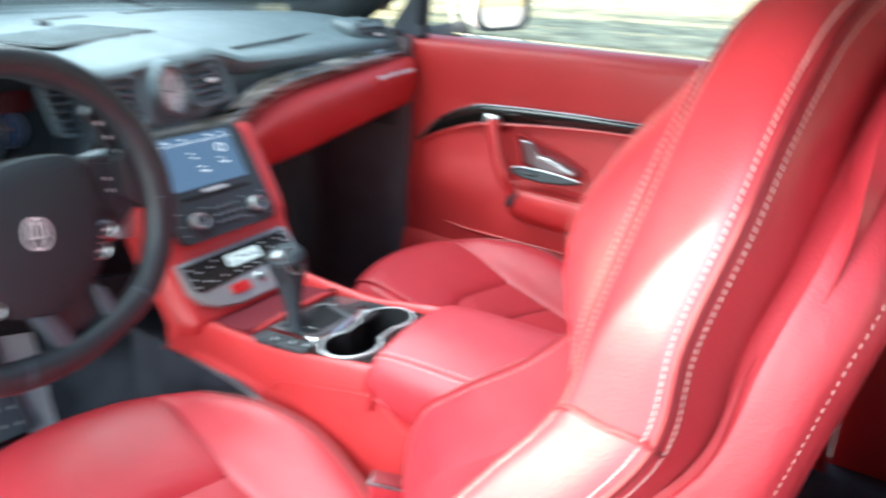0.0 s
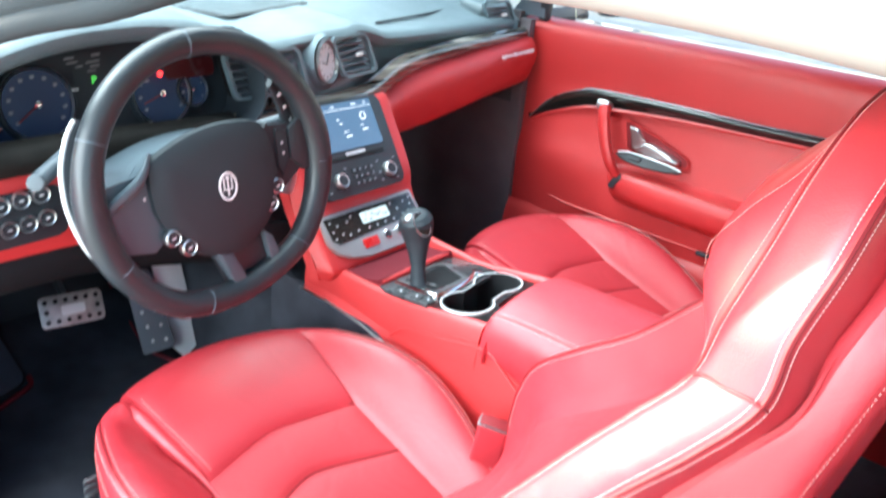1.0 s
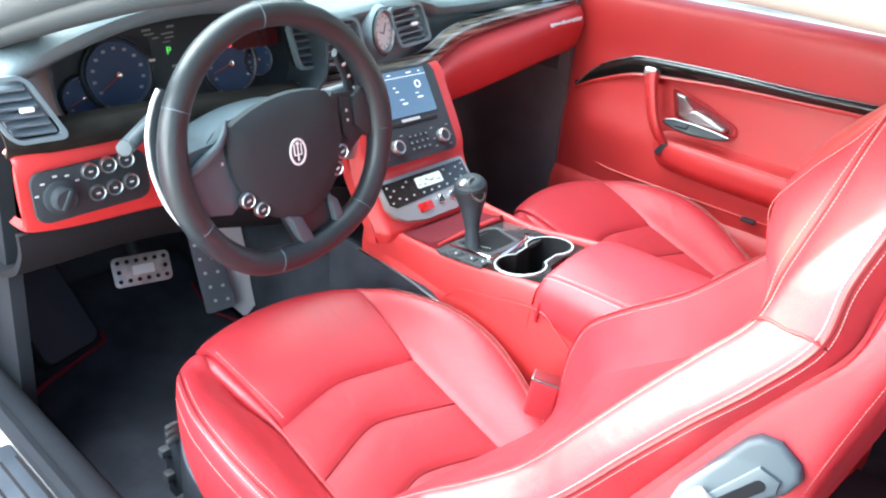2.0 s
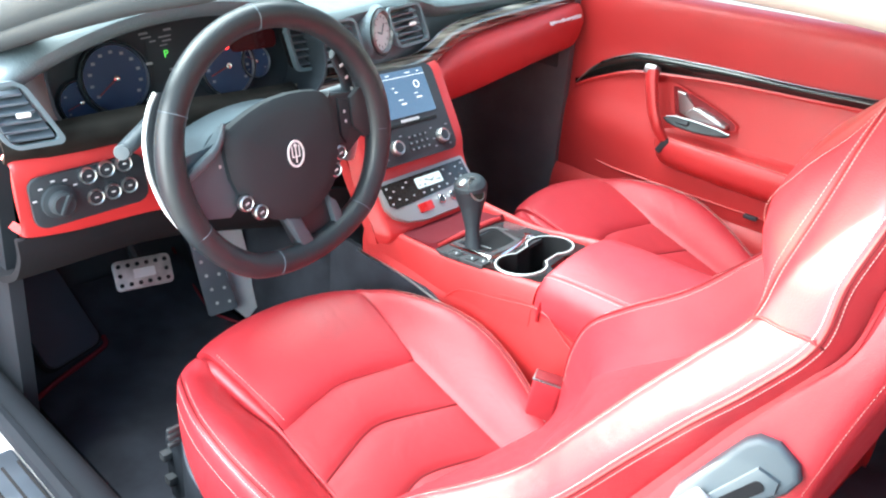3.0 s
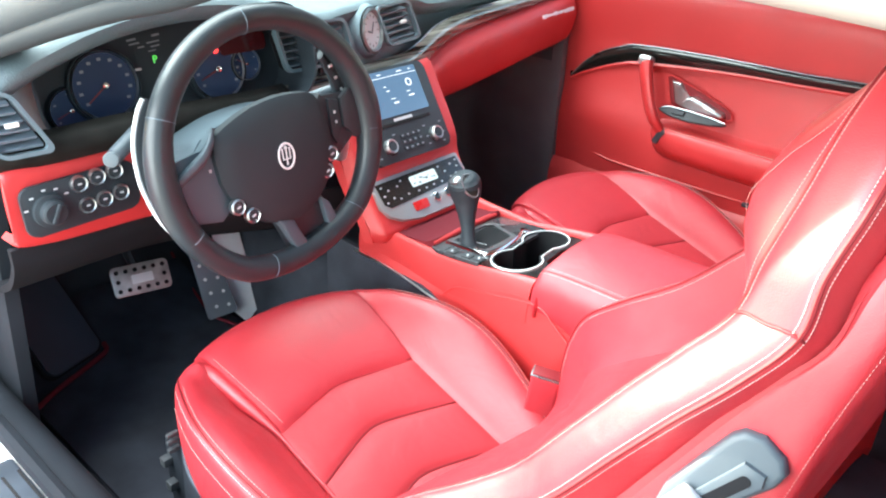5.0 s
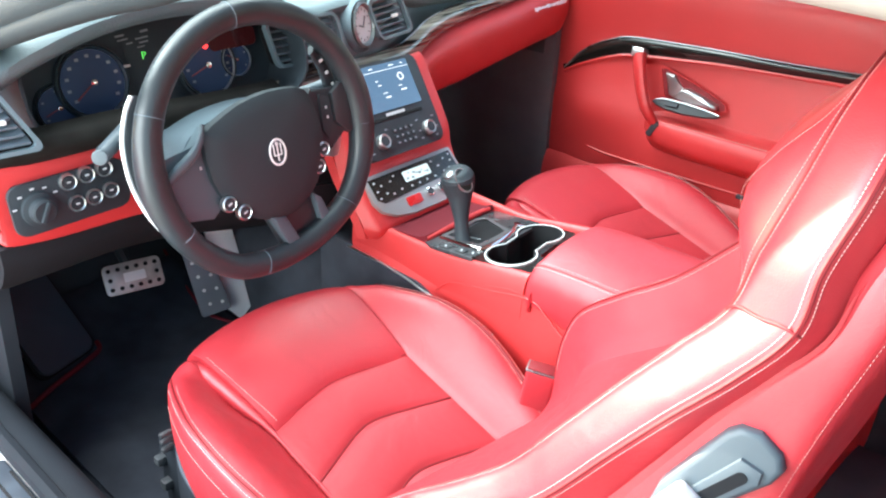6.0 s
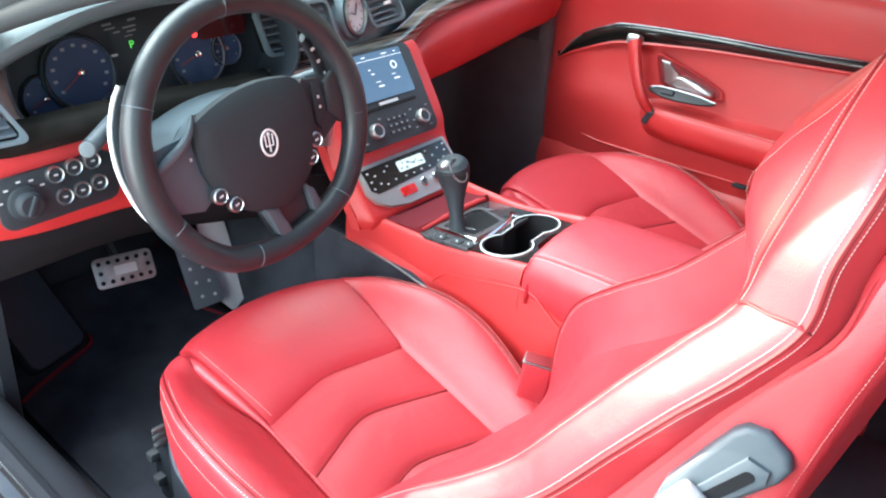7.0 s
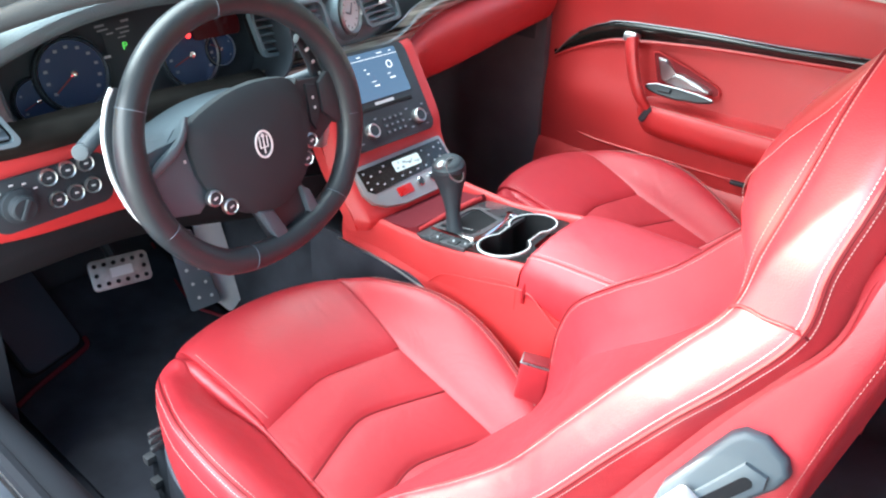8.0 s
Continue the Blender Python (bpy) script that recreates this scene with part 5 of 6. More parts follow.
def dial(x, z, r, parent, face=dial_blue, ticks=11, needle=215):
    m = frame_of(V(x, 0.236, z), (1, 0, 0), (0, -1, 0.22))
    d = part("dial", lathe(B(), [(r, -0.004), (r * 1.004, 0.005), (r * 0.992, 0.0058), (r * 0.980, 0.004), (r * 0.955, 0.001)], m, 48), satin, parent, "blue dial with thin bright ring")
    part("bezel", lathe(B(), [(r * 1.11, -0.004), (r * 1.10, 0.0035), (r * 1.06, 0.0050), (r * 1.012, 0.002), (r * 1.012, -0.004)], m, 48), panel_plastic, d, "dark dial bezel")
    part("dial_face", lathe(B(), [(r * 0.95, -0.001), (r * 0.95, 0.002), (0, 0.002)], m, 40), face, d)
    for k in range(ticks):
        a = radians(215 - 250 * k / (ticks - 1))
        part("numeral_bar", box(B(), (r * 0.11, r * 0.085, 0.0006), m @ pose(0.76 * r * math.cos(a), 0.76 * r * math.sin(a), 0.0024)), faint_print, d, smooth=False)
    a = radians(needle)
    part("needle", box(B(), (r * 0.75, r * 0.035, 0.0014), m @ pose(0.36 * r * math.cos(a), 0.36 * r * math.sin(a), 0.004, 0, 0, needle)), needle_red, d)
    part("hub", lathe(B(), [(r * 0.11, 0.002), (r * 0.10, 0.006), (0, 0.007)], m, 16), chrome, d)
    return d


dial(-0.481, 0.8535, 0.0475, ins)
dial(-0.533, 0.828, 0.0300, ins, ticks=5, needle=200)
dial(-0.300, 0.846, 0.046, ins, ticks=9, needle=200)
dial(-0.248, 0.846, 0.025, ins, ticks=5, needle=150)
dm = frame_of(V(-0.4025, 0.2445, 0.8810), (1, 0, 0), (0, -1, 0.22))
dp = part("display", prism(B(), rounded(0.050, 0.056, 0.006), 0.0004, dm @ pose(0.004, 0.004, -0.0035)), panel_plastic, ins, "small dark display")
lettering("gear_letter", "P", 0.015, dm @ pose(0.007, -0.006, -0.0025), green_glow, dp)
for x, y, w, h in ((-0.022, 0.026, 0.014, 0.0042), (-0.019, 0.020, 0.016, 0.0030), (-0.010, 0.014, 0.010, 0.0030), (0.016, 0.028, 0.012, 0.0046), (0.010, 0.019, 0.020, 0.0030), (0.012, 0.013, 0.014, 0.0030), (0.006, 0.007, 0.012, 0.0022), (0.014, -0.028, 0.012, 0.0050)):
    part("text_bar", box(B(), (w, 0.7 * h, 0.0005), dm @ pose(x, y, -0.0026, 0, 0, 4)), faint_print, dp, smooth=False)
part("warning_lamp", lathe(B(), [(0.0045, 0), (0.004, 0.002), (0, 0.0025)], frame_of(V(-0.304, 0.230, 0.877), (1, 0, 0), (0, -1, 0.2)), 14), red_glow, ins, "lit red warning lamp")
part("warning_band", prism(B(), rounded(0.085, 0.028, 0.008), 0.0008, frame_of(V(-0.252, 0.2345, 0.880), (1, 0, 0), (0, -1, 0.22))), glow("dim_red_band", (0.5, 0.02, 0.03), 0.006), ins, "dim red display band")
for x in (-0.325, -0.345, -0.43):
    part("text_bar", box(B(), (0.010, 0.0035, 0.0005), frame_of(V(x, 0.233, 0.868), (1, 0, 0), (0, -1, 0.22))), dial_mark, ins, smooth=False)

# ---- centre stack ----
stk = thing("center_stack", "red leather centre stack with screen, radio and climate panel", "center stack", (0, 0.20, 0.55))
sp_rows = []
for x, in0 in ((-0.135, 0.03), (-0.125, 0.006), (-0.112, 0.0), (-0.06, 0.0), (0.0, 0.0), (0.06, 0.0), (0.105, 0.0), (0.118, 0.006), (0.128, 0.03)):
    sp_rows.append([V(x + (0.018 * ease(0.58, 0.72, z) if x > 0.1 else 0), y + in0, z) for y, z in ((0.215, 0.805), (0.186, 0.800), (0.160, 0.760), (0.113, 0.685), (0.098, 0.648), (0.068, 0.606), (0.042, 0.574), (0.041, 0.560), (0.050, 0.548))])
part("surround", slab(B(), net(sp_rows, 4, 4), 0.012), leather_door, stk, "red leather surround")
part("stack_cheek", slab(B(), net([[V(-0.129, y, z) for y, z in ((0.235, 0.805), (0.185, 0.745), (0.150, 0.685), (0.118, 0.630), (0.088, 0.590), (0.072, 0.566), (0.064, 0.548))], [V(-0.133, y, z) for y, z in ((0.255, 0.80), (0.205, 0.742), (0.168, 0.682), (0.136, 0.627), (0.106, 0.588), (0.090, 0.564), (0.082, 0.545))]], 4, 4), 0.006), leather_door, stk, "red leather stack side")
part("stack_cheek", slab(B(), net([[V(0.132 + 0.014 * ease(0.58, 0.72, z), y, z) for y, z in ((0.25, 0.80), (0.20, 0.70), (0.14, 0.60), (0.11, 0.50), (0.10, 0.30))], [V(0.166, y, z) for y, z in ((0.40, 0.80), (0.40, 0.70), (0.40, 0.60), (0.40, 0.50), (0.40, 0.30))]], 3, 3), 0.02), dark_void, stk)
rn = (0, -0.85, 0.53)
um = frame_of(V(-0.003, 0.1385, 0.7365), (1, 0, 0), rn)
un = part("head_unit", prism(B(), [(x * (1 + 0.10 * y), y) for x, y in rounded(0.192, 0.166, 0.014, 5)], 0.010, um, 0.003), black_plastic, stk, "black head unit with colour screen and two knobs")
scm = um @ pose(0.0, 0.036, 0.0102)
sr = part("screen", prism(B(), rounded(0.142, 0.082, 0.003), 0.0012, scm), screen_glow, un, "lit blue display with white marks")
part("screen_bar", box(B(), (0.140, 0.0009, 0.0006), scm @ pose(0, 0.029, 0.0016)), screen_text, sr, smooth=False)
for x, y, w, h in ((-0.052, 0.035, 0.02, 0.004), (-0.02, 0.035, 0.014, 0.004), (0.03, 0.035, 0.02, 0.004), (0.056, 0.035, 0.008, 0.004), (-0.016, 0.012, 0.008, 0.004), (-0.012, 0.004, 0.011, 0.0045), (0.035, -0.004, 0.014, 0.003),
                   (0.040, -0.012, 0.022, 0.006), (-0.006, -0.011, 0.018, 0.003), (-0.002, -0.019, 0.020, 0.006)):
    part("text_bar", box(B(), (0.6 * w, 0.42 * h, 0.0006), scm @ pose(x, y, 0.0016)), screen_text, sr, smooth=False)
part("compass", lathe(B(), [(0.0072, 0.0012), (0.0072, 0.0020), (0.0052, 0.0020), (0.0052, 0.0012)], scm @ pose(0.043, 0.012, 0), 20), screen_text, sr)
part("disc_slot", box(B(), (0.130, 0.006, 0.003), um @ pose(0, -0.018, 0.010), 0.001), rubber, un)
part("script_bar", box(B(), (0.045, 0.005, 0.001), um @ pose(0.0, -0.012, 0.0106)), dial_mark, un, "small pale script")
for x in (-0.058, 0.058):
    m = um @ pose(x + 0.003, -0.055, 0.009)
    k = part("knob", lathe(B(), [(0.0135, 0), (0.0130, 0.010), (0.0115, 0.012), (0.009, 0.011)], m, 24), satin, un, "satin metal ringed knob")
    part("knob_cap", lathe(B(), [(0.0095, 0.006), (0.009, 0.0115), (0, 0.012)], m, 20), black_plastic, k)
for i in range(4):
    for j in range(3):
        part("key_mark", box(B(), (0.0040, 0.0024, 0.0006), um @ pose(-0.018 + 0.0135 * i, -0.042 - 0.0115 * j, 0.0122)), faint_print, un, smooth=False)
        part("key", box(B(), (0.0090, 0.0070, 0.003), um @ pose(-0.022 + 0.0135 * i + 0.004, -0.042 - 0.0115 * j, 0.0105), 0.0015), black_plastic, un)
for x, y in ((-0.082, -0.036), (-0.036, -0.036), (0.041, -0.036), (0.082, -0.036), (-0.084, -0.055), (-0.036, -0.056), (0.041, -0.056), (0.084, -0.056), (-0.082, -0.070), (0.041, -0.070), (0.078, -0.072)):
    part("key_mark", box(B(), (0.006, 0.0022, 0.0008), um @ pose(x, y, 0.0102)), faint_print, un, smooth=False)
# climate panel
qm = frame_of(V(0.0, 0.073, 0.608), (1, 0, 0), (0, -0.75, 0.66))
out_q = [(-0.114, 0.038), (-0.111, 0.041), (0.107, 0.044), (0.111, 0.041), (0.114, -0.002), (0.105, -0.018), (0.082, -0.034), (0.04, -0.048), (-0.04, -0.048), (-0.082, -0.040), (-0.106, -0.026), (-0.116, -0.006)]
cp = part("climate_panel", prism(B(), out_q, 0.010, qm, 0.002), silver_paint, stk, "silver climate panel with dark controls")
cf = part("control_field", prism(B(), [(-0.107, 0.034), (0.103, 0.037), (0.106, 0.000), (0.090, -0.004), (-0.094, -0.013), (-0.106, -0.004)], 0.0014, qm @ pose(0, 0, 0.0100)), gloss_black, cp, "black control field")
part("climate_display", prism(B(), rounded(0.066, 0.020, 0.003), 0.0008, qm @ pose(0.004, 0.018, 0.0114)), lcd, cf, "pale lit display, its glow also painting reflected sky")
rng = random.Random(9)
for k in range(9):
    part("display_mark", box(B(), (rng.uniform(0.003, 0.009), rng.uniform(0.002, 0.005), 0.0006), qm @ pose(0.004 - 0.026 + 0.0065 * k, 0.018 + rng.uniform(-0.006, 0.006), 0.0122, 0, 0, rng.uniform(-15, 15))), grey_plastic, cf, smooth=False)
part("hazard_switch", prism(B(), rounded(0.034, 0.017, 0.003), 0.004, qm @ pose(-0.030, -0.026, 0.0098), 0.001), hazard_red, cp, "red hazard switch")
for x in (0.012, 0.042):
    rb = part("ring_button", lathe(B(), [(0.0085, 0), (0.0085, 0.004), (0.0070, 0.005), (0.0062, 0.003)], qm @ pose(x, -0.023, 0.0098), 20), chrome, cp, "chrome ringed button")
    part("button_face", lathe(B(), [(0.0064, 0.001), (0.0062, 0.0034), (0, 0.0036)], qm @ pose(x, -0.023, 0.0098), 18), black_plastic, rb)
for x, y in ((-0.098, 0.026), (-0.098, 0.010), (-0.085, 0.018), (-0.098, -0.003), (-0.08, 0.002), (-0.062, 0.020), (-0.066, -0.003), (-0.050, 0.027), (-0.045, 0.000), (-0.02, -0.001), (0.0, -0.001), (0.02, 0.0), (0.042, 0.000), (0.048, 0.028), (0.06, 0.016), (0.068, 0.003), (0.08, 0.026), (0.094, 0.018), (0.084, 0.006), (0.097, 0.030)):
    part("button_mark", box(B(), (0.004, 0.0028, 0.001), qm @ pose(x, y, 0.0118), 0.0004), dial_mark, cf, smooth=False)

# ---- centre console ----
con = thing("center_console", "red leather centre console with cup holders and padded armrest", "console", (0, -0.2, 0.20))
Yc = [(0.115, 0.575), (0.075, 0.560), (0.02, 0.556), (-0.05, 0.557), (-0.11, 0.560), (-0.17, 0.570), (-0.24, 0.581), (-0.258, 0.584)]
left = []
for y, z in Yc:
    left.append([V(-0.094, y, z + 0.009), V(-0.101, y, z + 0.010), V(-0.109, y, z + 0.005), V(-0.115, y, z - 0.010), V(-0.119, y, z - 0.035), V(-0.120, y, z - 0.060)])
part("side_rail", slab(B(), net(left, 4, 4), 0.012), leather_door, con, "red leather console edge")
right = []
for y, z in Yc:
    z += 0.009 + 0.014 * min(1.0, max(0.0, (y + 0.12) / 0.2))
    right.append([V(0.082, y, z - 0.016), V(0.086, y, z + 0.001), V(0.092, y, z + 0.007), V(0.101, y, z + 0.004), V(0.109, y, z - 0.010), V(0.114, y, z - 0.06), V(0.118, y, z - 0.16)])
part("side_rail", slab(B(), net(right, 4, 4), 0.012, flip=True), leather_door, con, "red leather console edge")
lowl = [[V(-0.117, y, zt), V(-0.122, y, 0.5 * (zt + zb)), V(-0.126, y, zb)] for y, zt, zb in ((0.11, 0.53, 0.512), (0.0, 0.525, 0.508), (-0.09, 0.52, 0.488), (-0.16, 0.545, 0.44), (-0.26, 0.565, 0.38), (-0.36, 0.53, 0.34), (-0.60, 0.50, 0.32))]
part("side_panel", slab(B(), net(lowl, 4, 4), 0.012), leather_door, con, "red leather lower console side")
part("side_seam", tube(B(), smooth_line([(-0.1245, -0.092, 0.508), (-0.1235, -0.110, 0.526), (-0.122, -0.134, 0.537), (-0.120, -0.20, 0.549), (-0.119, -0.274, 0.563), (-0.121, -0.31, 0.545), (-0.123, -0.347, 0.522), (-0.125, -0.42, 0.50)], 6), 0.0014, 6), leather_door, con, "seam")
part("carpet_side", slab(B(), net([[V(-0.1235, 0.20, 0.52), V(-0.126, 0.20, 0.35), V(-0.13, 0.2, 0.2)], [V(-0.1255, 0.0, 0.510), V(-0.13, 0.0, 0.35), V(-0.135, 0.0, 0.2)], [V(-0.1275, -0.10, 0.488), V(-0.132, -0.10, 0.35), V(-0.135, -0.1, 0.2)], [V(-0.128, -0.35, 0.345), V(-0.134, -0.35, 0.3), V(-0.137, -0.35, 0.2)]], 4, 4), 0.01), carpet, con, "black carpeted console side")
part("side_bead", tube(B(), smooth_line([(-0.126, 0.12, 0.512), (-0.127, 0.02, 0.509), (-0.128, -0.06, 0.498), (-0.129, -0.10, 0.486), (-0.131, -0.20, 0.42)], 6), 0.0022, 6), satin, con, "thin bright bead")
part("front_lip", tube(B(), smooth_line([(-0.094, -0.040, 0.572), (-0.04, -0.041, 0.574), (0.03, -0.041, 0.575), (0.072, -0.040, 0.573)], 4), 0.005, 8), leather_door, con, "red leather lip")
part("front_tray", slab(B(), net([[V(x, y, z) for x in (-0.096, -0.06, 0, 0.05, 0.082)] for y, z in ((0.06, 0.556), (0.035, 0.556), (-0.02, 0.560), (-0.045, 0.570))], 3, 3), 0.01), tray_shade, con, "tray before the gear lever, dark red painting its shade")
nz = (0, 0.10, 1)
tm = frame_of(V(-0.005, -0.148, 0.5745), (1, 0, 0), nz)
plate = part("lever_plate", prism(B(), [(-0.094, 0.106), (0.040, 0.108), (0.084, 0.098), (0.084, 0.000), (0.050, -0.004), (0.010, -0.006), (-0.018, -0.008), (-0.045, 0.000), (-0.100, 0.000), (-0.100, 0.09)], 0.006, tm, 0.002), plate_grey, con, "dark grey gloss lever plate")
gf = part("gate_frame", ring_plate(B(), [(-0.066, 0.096), (0.030, 0.098), (0.045, 0.085), (0.020, 0.012), (-0.015, 0.008), (-0.064, 0.012)], [(-0.058, 0.088), (0.026, 0.090), (0.037, 0.081), (0.015, 0.022), (-0.016, 0.020), (-0.056, 0.022)], 0.009, tm), gunmetal, plate, "gunmetal gate frame with bright strips")
strip_line = smooth_line([tm @ V(x, y, 0.0085) for x, y in ((-0.069, 0.094), (-0.070, 0.050), (-0.071, 0.014), (-0.062, 0.004), (-0.024, 0.003), (0.018, 0.010), (0.046, 0.021))], 5)
part("bright_strip", tube(B(), strip_line, 0.0036, 8, squash=0.6), chrome, gf, "bright metal strip")
for a, b in (((-0.046, 0.090), (-0.040, 0.030)), ((0.030, 0.092), (0.046, 0.060))):
    q = V(b[0] - a[0], b[1] - a[1], 0)
    part("bright_strip", box(B(), (q.length, 0.0026, 0.0020), tm @ pose((a[0] + b[0]) / 2, (a[1] + b[1]) / 2, 0.0092, 0, 0, math.degrees(math.atan2(q.y, q.x))), 0.0009), gunmetal, gf)
part("gate_well", prism(B(), [(-0.052, 0.077), (0.026, 0.087), (0.036, 0.080), (0.014, 0.015), (-0.016, 0.005), (-0.054, 0.018)], 0.0068, tm), rubber, plate)
for x, y in ((-0.091, 0.062), (-0.089, 0.030), (-0.087, 0.008)):
    ss = part("small_switch", box(B(), (0.014, 0.018, 0.0030), tm @ pose(x, y, 0.0068), 0.0012), switch_dark, plate, "small dark switch")
    part("mark", box(B(), (0.007, 0.0026, 0.0006), tm @ pose(x, y, 0.0085, 0, 0, 35)), dial_mark, ss, smooth=False)
part("bright_tab", box(B(), (0.010, 0.022, 0.004), tm @ pose(0.050, 0.020, 0.008, 0, 0, -20), 0.0015), chrome, plate)
# twin cup holder, one ring round two wells
def eight(r1, r2, c1, c2, n=14):
    out = []
    d = Vector(c2) - Vector(c1)
    base = math.atan2(d.y, d.x)
    for i in range(n + 1):
        a = base + radians(42) + (2 * math.pi - radians(84)) * i / n
        out.append((c1[0] + r1 * math.cos(a), c1[1] + r1 * math.sin(a)))
    for i in range(n + 1):
        a = base + math.pi + radians(46) + (2 * math.pi - radians(92)) * i / n
        out.append((c2[0] + r2 * math.cos(a), c2[1] + r2 * math.sin(a)))
    return out


c1, c2 = (-0.054, -0.043), (0.040, -0.032)
e_out, e_in = eight(0.0425, 0.0405, c1, c2), eight(0.0404, 0.0384, c1, c2)
rim_o = [(x, y) for x, y in ((max(-0.096, min(0.080, 1.35 * x)), max(-0.116, min(0.003, -0.046 + 1.6 * (y + 0.046)))) for x, y in e_out)]
part("cup_surround", ring_plate(B(), rim_o, e_out, 0.006, tm), gloss_black, con, "gloss black cup holder surround")
cup = part("cup_holder", ring_plate(B(), e_out, e_in, 0.003, tm @ pose(0, 0, 0.0055)), pale_metal, con, "bright ringed twin cup holder")
wall = B()
slab(wall, [[tm @ V(x * s, y * s, z) for x, y in e_in + e_in[:1]] for s, z in ((1.0, 0.008), (0.99, -0.03), (0.96, -0.062))], 0.003, flip=True)
part("cup_wall", wall, rubber, cup, "black cup well wall")
part("cup_floor", prism(B(), [(x * 0.97, y * 0.97) for x, y in e_in], 0.002, tm @ pose(0, 0, -0.062)), rubber, cup, "black rubber cup floor")
for c, r in ((c1, 0.030), (c2, 0.027)):
    part("cup_ridge", lathe(B(), [(r, 0.0068), (r - 0.001, 0.0078), (r - 0.004, 0.0078), (r - 0.005, 0.0068)], tm @ pose(c[0], c[1], -0.066), 28), black_plastic, cup)
# armrest lid
lid = []
for y, lift, dx in ((-0.268, -0.060, 0.006), (-0.2645, -0.030, 0.003), (-0.264, -0.014, 0.001), (-0.268, -0.004, 0), (-0.280, 0.0, 0), (-0.32, 0.003, 0), (-0.40, 0.004, 0), (-0.50, 0.003, 0), (-0.60, -0.004, 0), (-0.622, -0.02, 0), (-0.628, -0.06, 0.004)):
    k = min(1.0, -lift / 0.03) if lift < 0 else 0.0
    lid.append([V(-0.112 + dx, y, 0.534 + 0.010 * k), V(-0.119 + dx, y, 0.560 - 0.008 * k), V(-0.1195 + dx, y, 0.585 + 0.4 * lift), V(-0.116 + dx, y, 0.600 + 0.7 * lift), V(-0.108 + dx, y, 0.6115 + 0.9 * lift), V(-0.101 + dx, y, 0.6175 + lift), V(-0.092, y, 0.6205 + lift), V(-0.05, y, 0.629 + lift), V(0.0, y, 0.632 + lift), V(0.05, y, 0.627 + lift), V(0.085, y, 0.612 + lift), V(0.098, y, 0.595 + 0.8 * lift), V(0.102, y, 0.55)])
al = part("armrest", slab(B(), net(lid, 3, 4), 0.012, flip=True), leather, con, "padded red leather armrest lid")
sb = B()
sl = smooth_line([(-0.101, -0.268, 0.6135), (-0.101, -0.280, 0.6175), (-0.101, -0.32, 0.6205), (-0.101, -0.40, 0.6215), (-0.101, -0.50, 0.6205), (-0.101, -0.60, 0.6135)], 8)
stitches(sb, [p + V(0.004, 0, 0.0012) for p in sl], V(-0.3, 0, 1), 0.003, 0.0016, 0.00028)
stitches(sb, [p + V(-0.005, 0, -0.0028) for p in sl], V(-0.7, 0, 1), 0.003, 0.0016, 0.00028)
part("stitching", sb, thread, al, smooth=False, kind="stuff")
# dark tube paints the shade in the lid's seam
part("lid_seam", tube(B(), [p + V(-0.001, 0, -0.0003) for p in sl], 0.0010, 6), shade_red, al)
part("rear_block", box(B(), (0.21, 0.36, 0.30), pose(0.0, -0.46, 0.40), 0.01), leather_door, con)
# gear lever
gl = part("gear_lever", tube(B(), smooth_line([(-0.055, -0.086, 0.574), (-0.047, -0.076, 0.596), (-0.041, -0.069, 0.612)], 4), [0.0085] * 9, 12), black_plastic, con, "black leather gear lever")
kb = smooth_line([(-0.045, -0.074, 0.600), (-0.040, -0.067, 0.616), (-0.035, -0.060, 0.633), (-0.032, -0.055, 0.648), (-0.031, -0.051, 0.661), (-0.032, -0.050, 0.672), (-0.034, -0.050, 0.680), (-0.035, -0.050, 0.683)], 4)
prof = (0.0120, 0.0150, 0.0200, 0.0258, 0.0286, 0.0276, 0.0200, 0.006)
gk = part("lever_knob", tube(B(), kb, [float(np.interp(i / 4, range(8), prof)) for i in range(len(kb))], 20), pad_skin, gl, "black leather grip")
part("knob_cap", lathe(B(), [(0.0110, -0.006), (0.0104, 0.002), (0.007, 0.0048), (0, 0.0056)], frame_of(V(-0.047, -0.045, 0.675), (1, 0, 0), (-0.45, 0.25, 1)), 24), gunmetal, gk, "bright metal cap")
part("knob_inlay", prism(B(), [(0.0125 * math.cos(2 * math.pi * k / 20), 0.020 * math.sin(2 * math.pi * k / 20)) for k in range(20)], 0.004, frame_of(V(-0.038, -0.067, 0.668), (0.7, -0.5, 0.4), (-0.25, -0.75, 0.75)), 0.0015), gloss_black, gk, "gloss black inlay")
part("inlay_rim", ring_plate(B(), [(0.0140 * math.cos(2 * math.pi * k / 20), 0.0216 * math.sin(2 * math.pi * k / 20)) for k in range(20)], [(0.0124 * math.cos(2 * math.pi * k / 20), 0.0199 * math.sin(2 * math.pi * k / 20)) for k in range(20)], 0.0042, frame_of(V(-0.038, -0.067, 0.668), (0.7, -0.5, 0.4), (-0.25, -0.75, 0.75))), satin, gk, "thin metal inlay rim")
part("boot", tube(B(), smooth_line([(-0.060, -0.092, 0.562), (-0.058, -0.089, 0.574), (-0.052, -0.081, 0.590), (-0.047, -0.075, 0.604)], 3), [0.0240, 0.0215, 0.0175, 0.0150, 0.0128, 0.0124, 0.0122, 0.0120, 0.0120, 0.0122], 16), pad_skin, gl, "black leather boot")

# ---- steering wheel ----
RK = radians(9.9)
WC, WN, WU = V(-0.37, 0, 0.80), V(0, -math.cos(RK), math.sin(RK)), V(0, math.sin(RK), math.cos(RK))
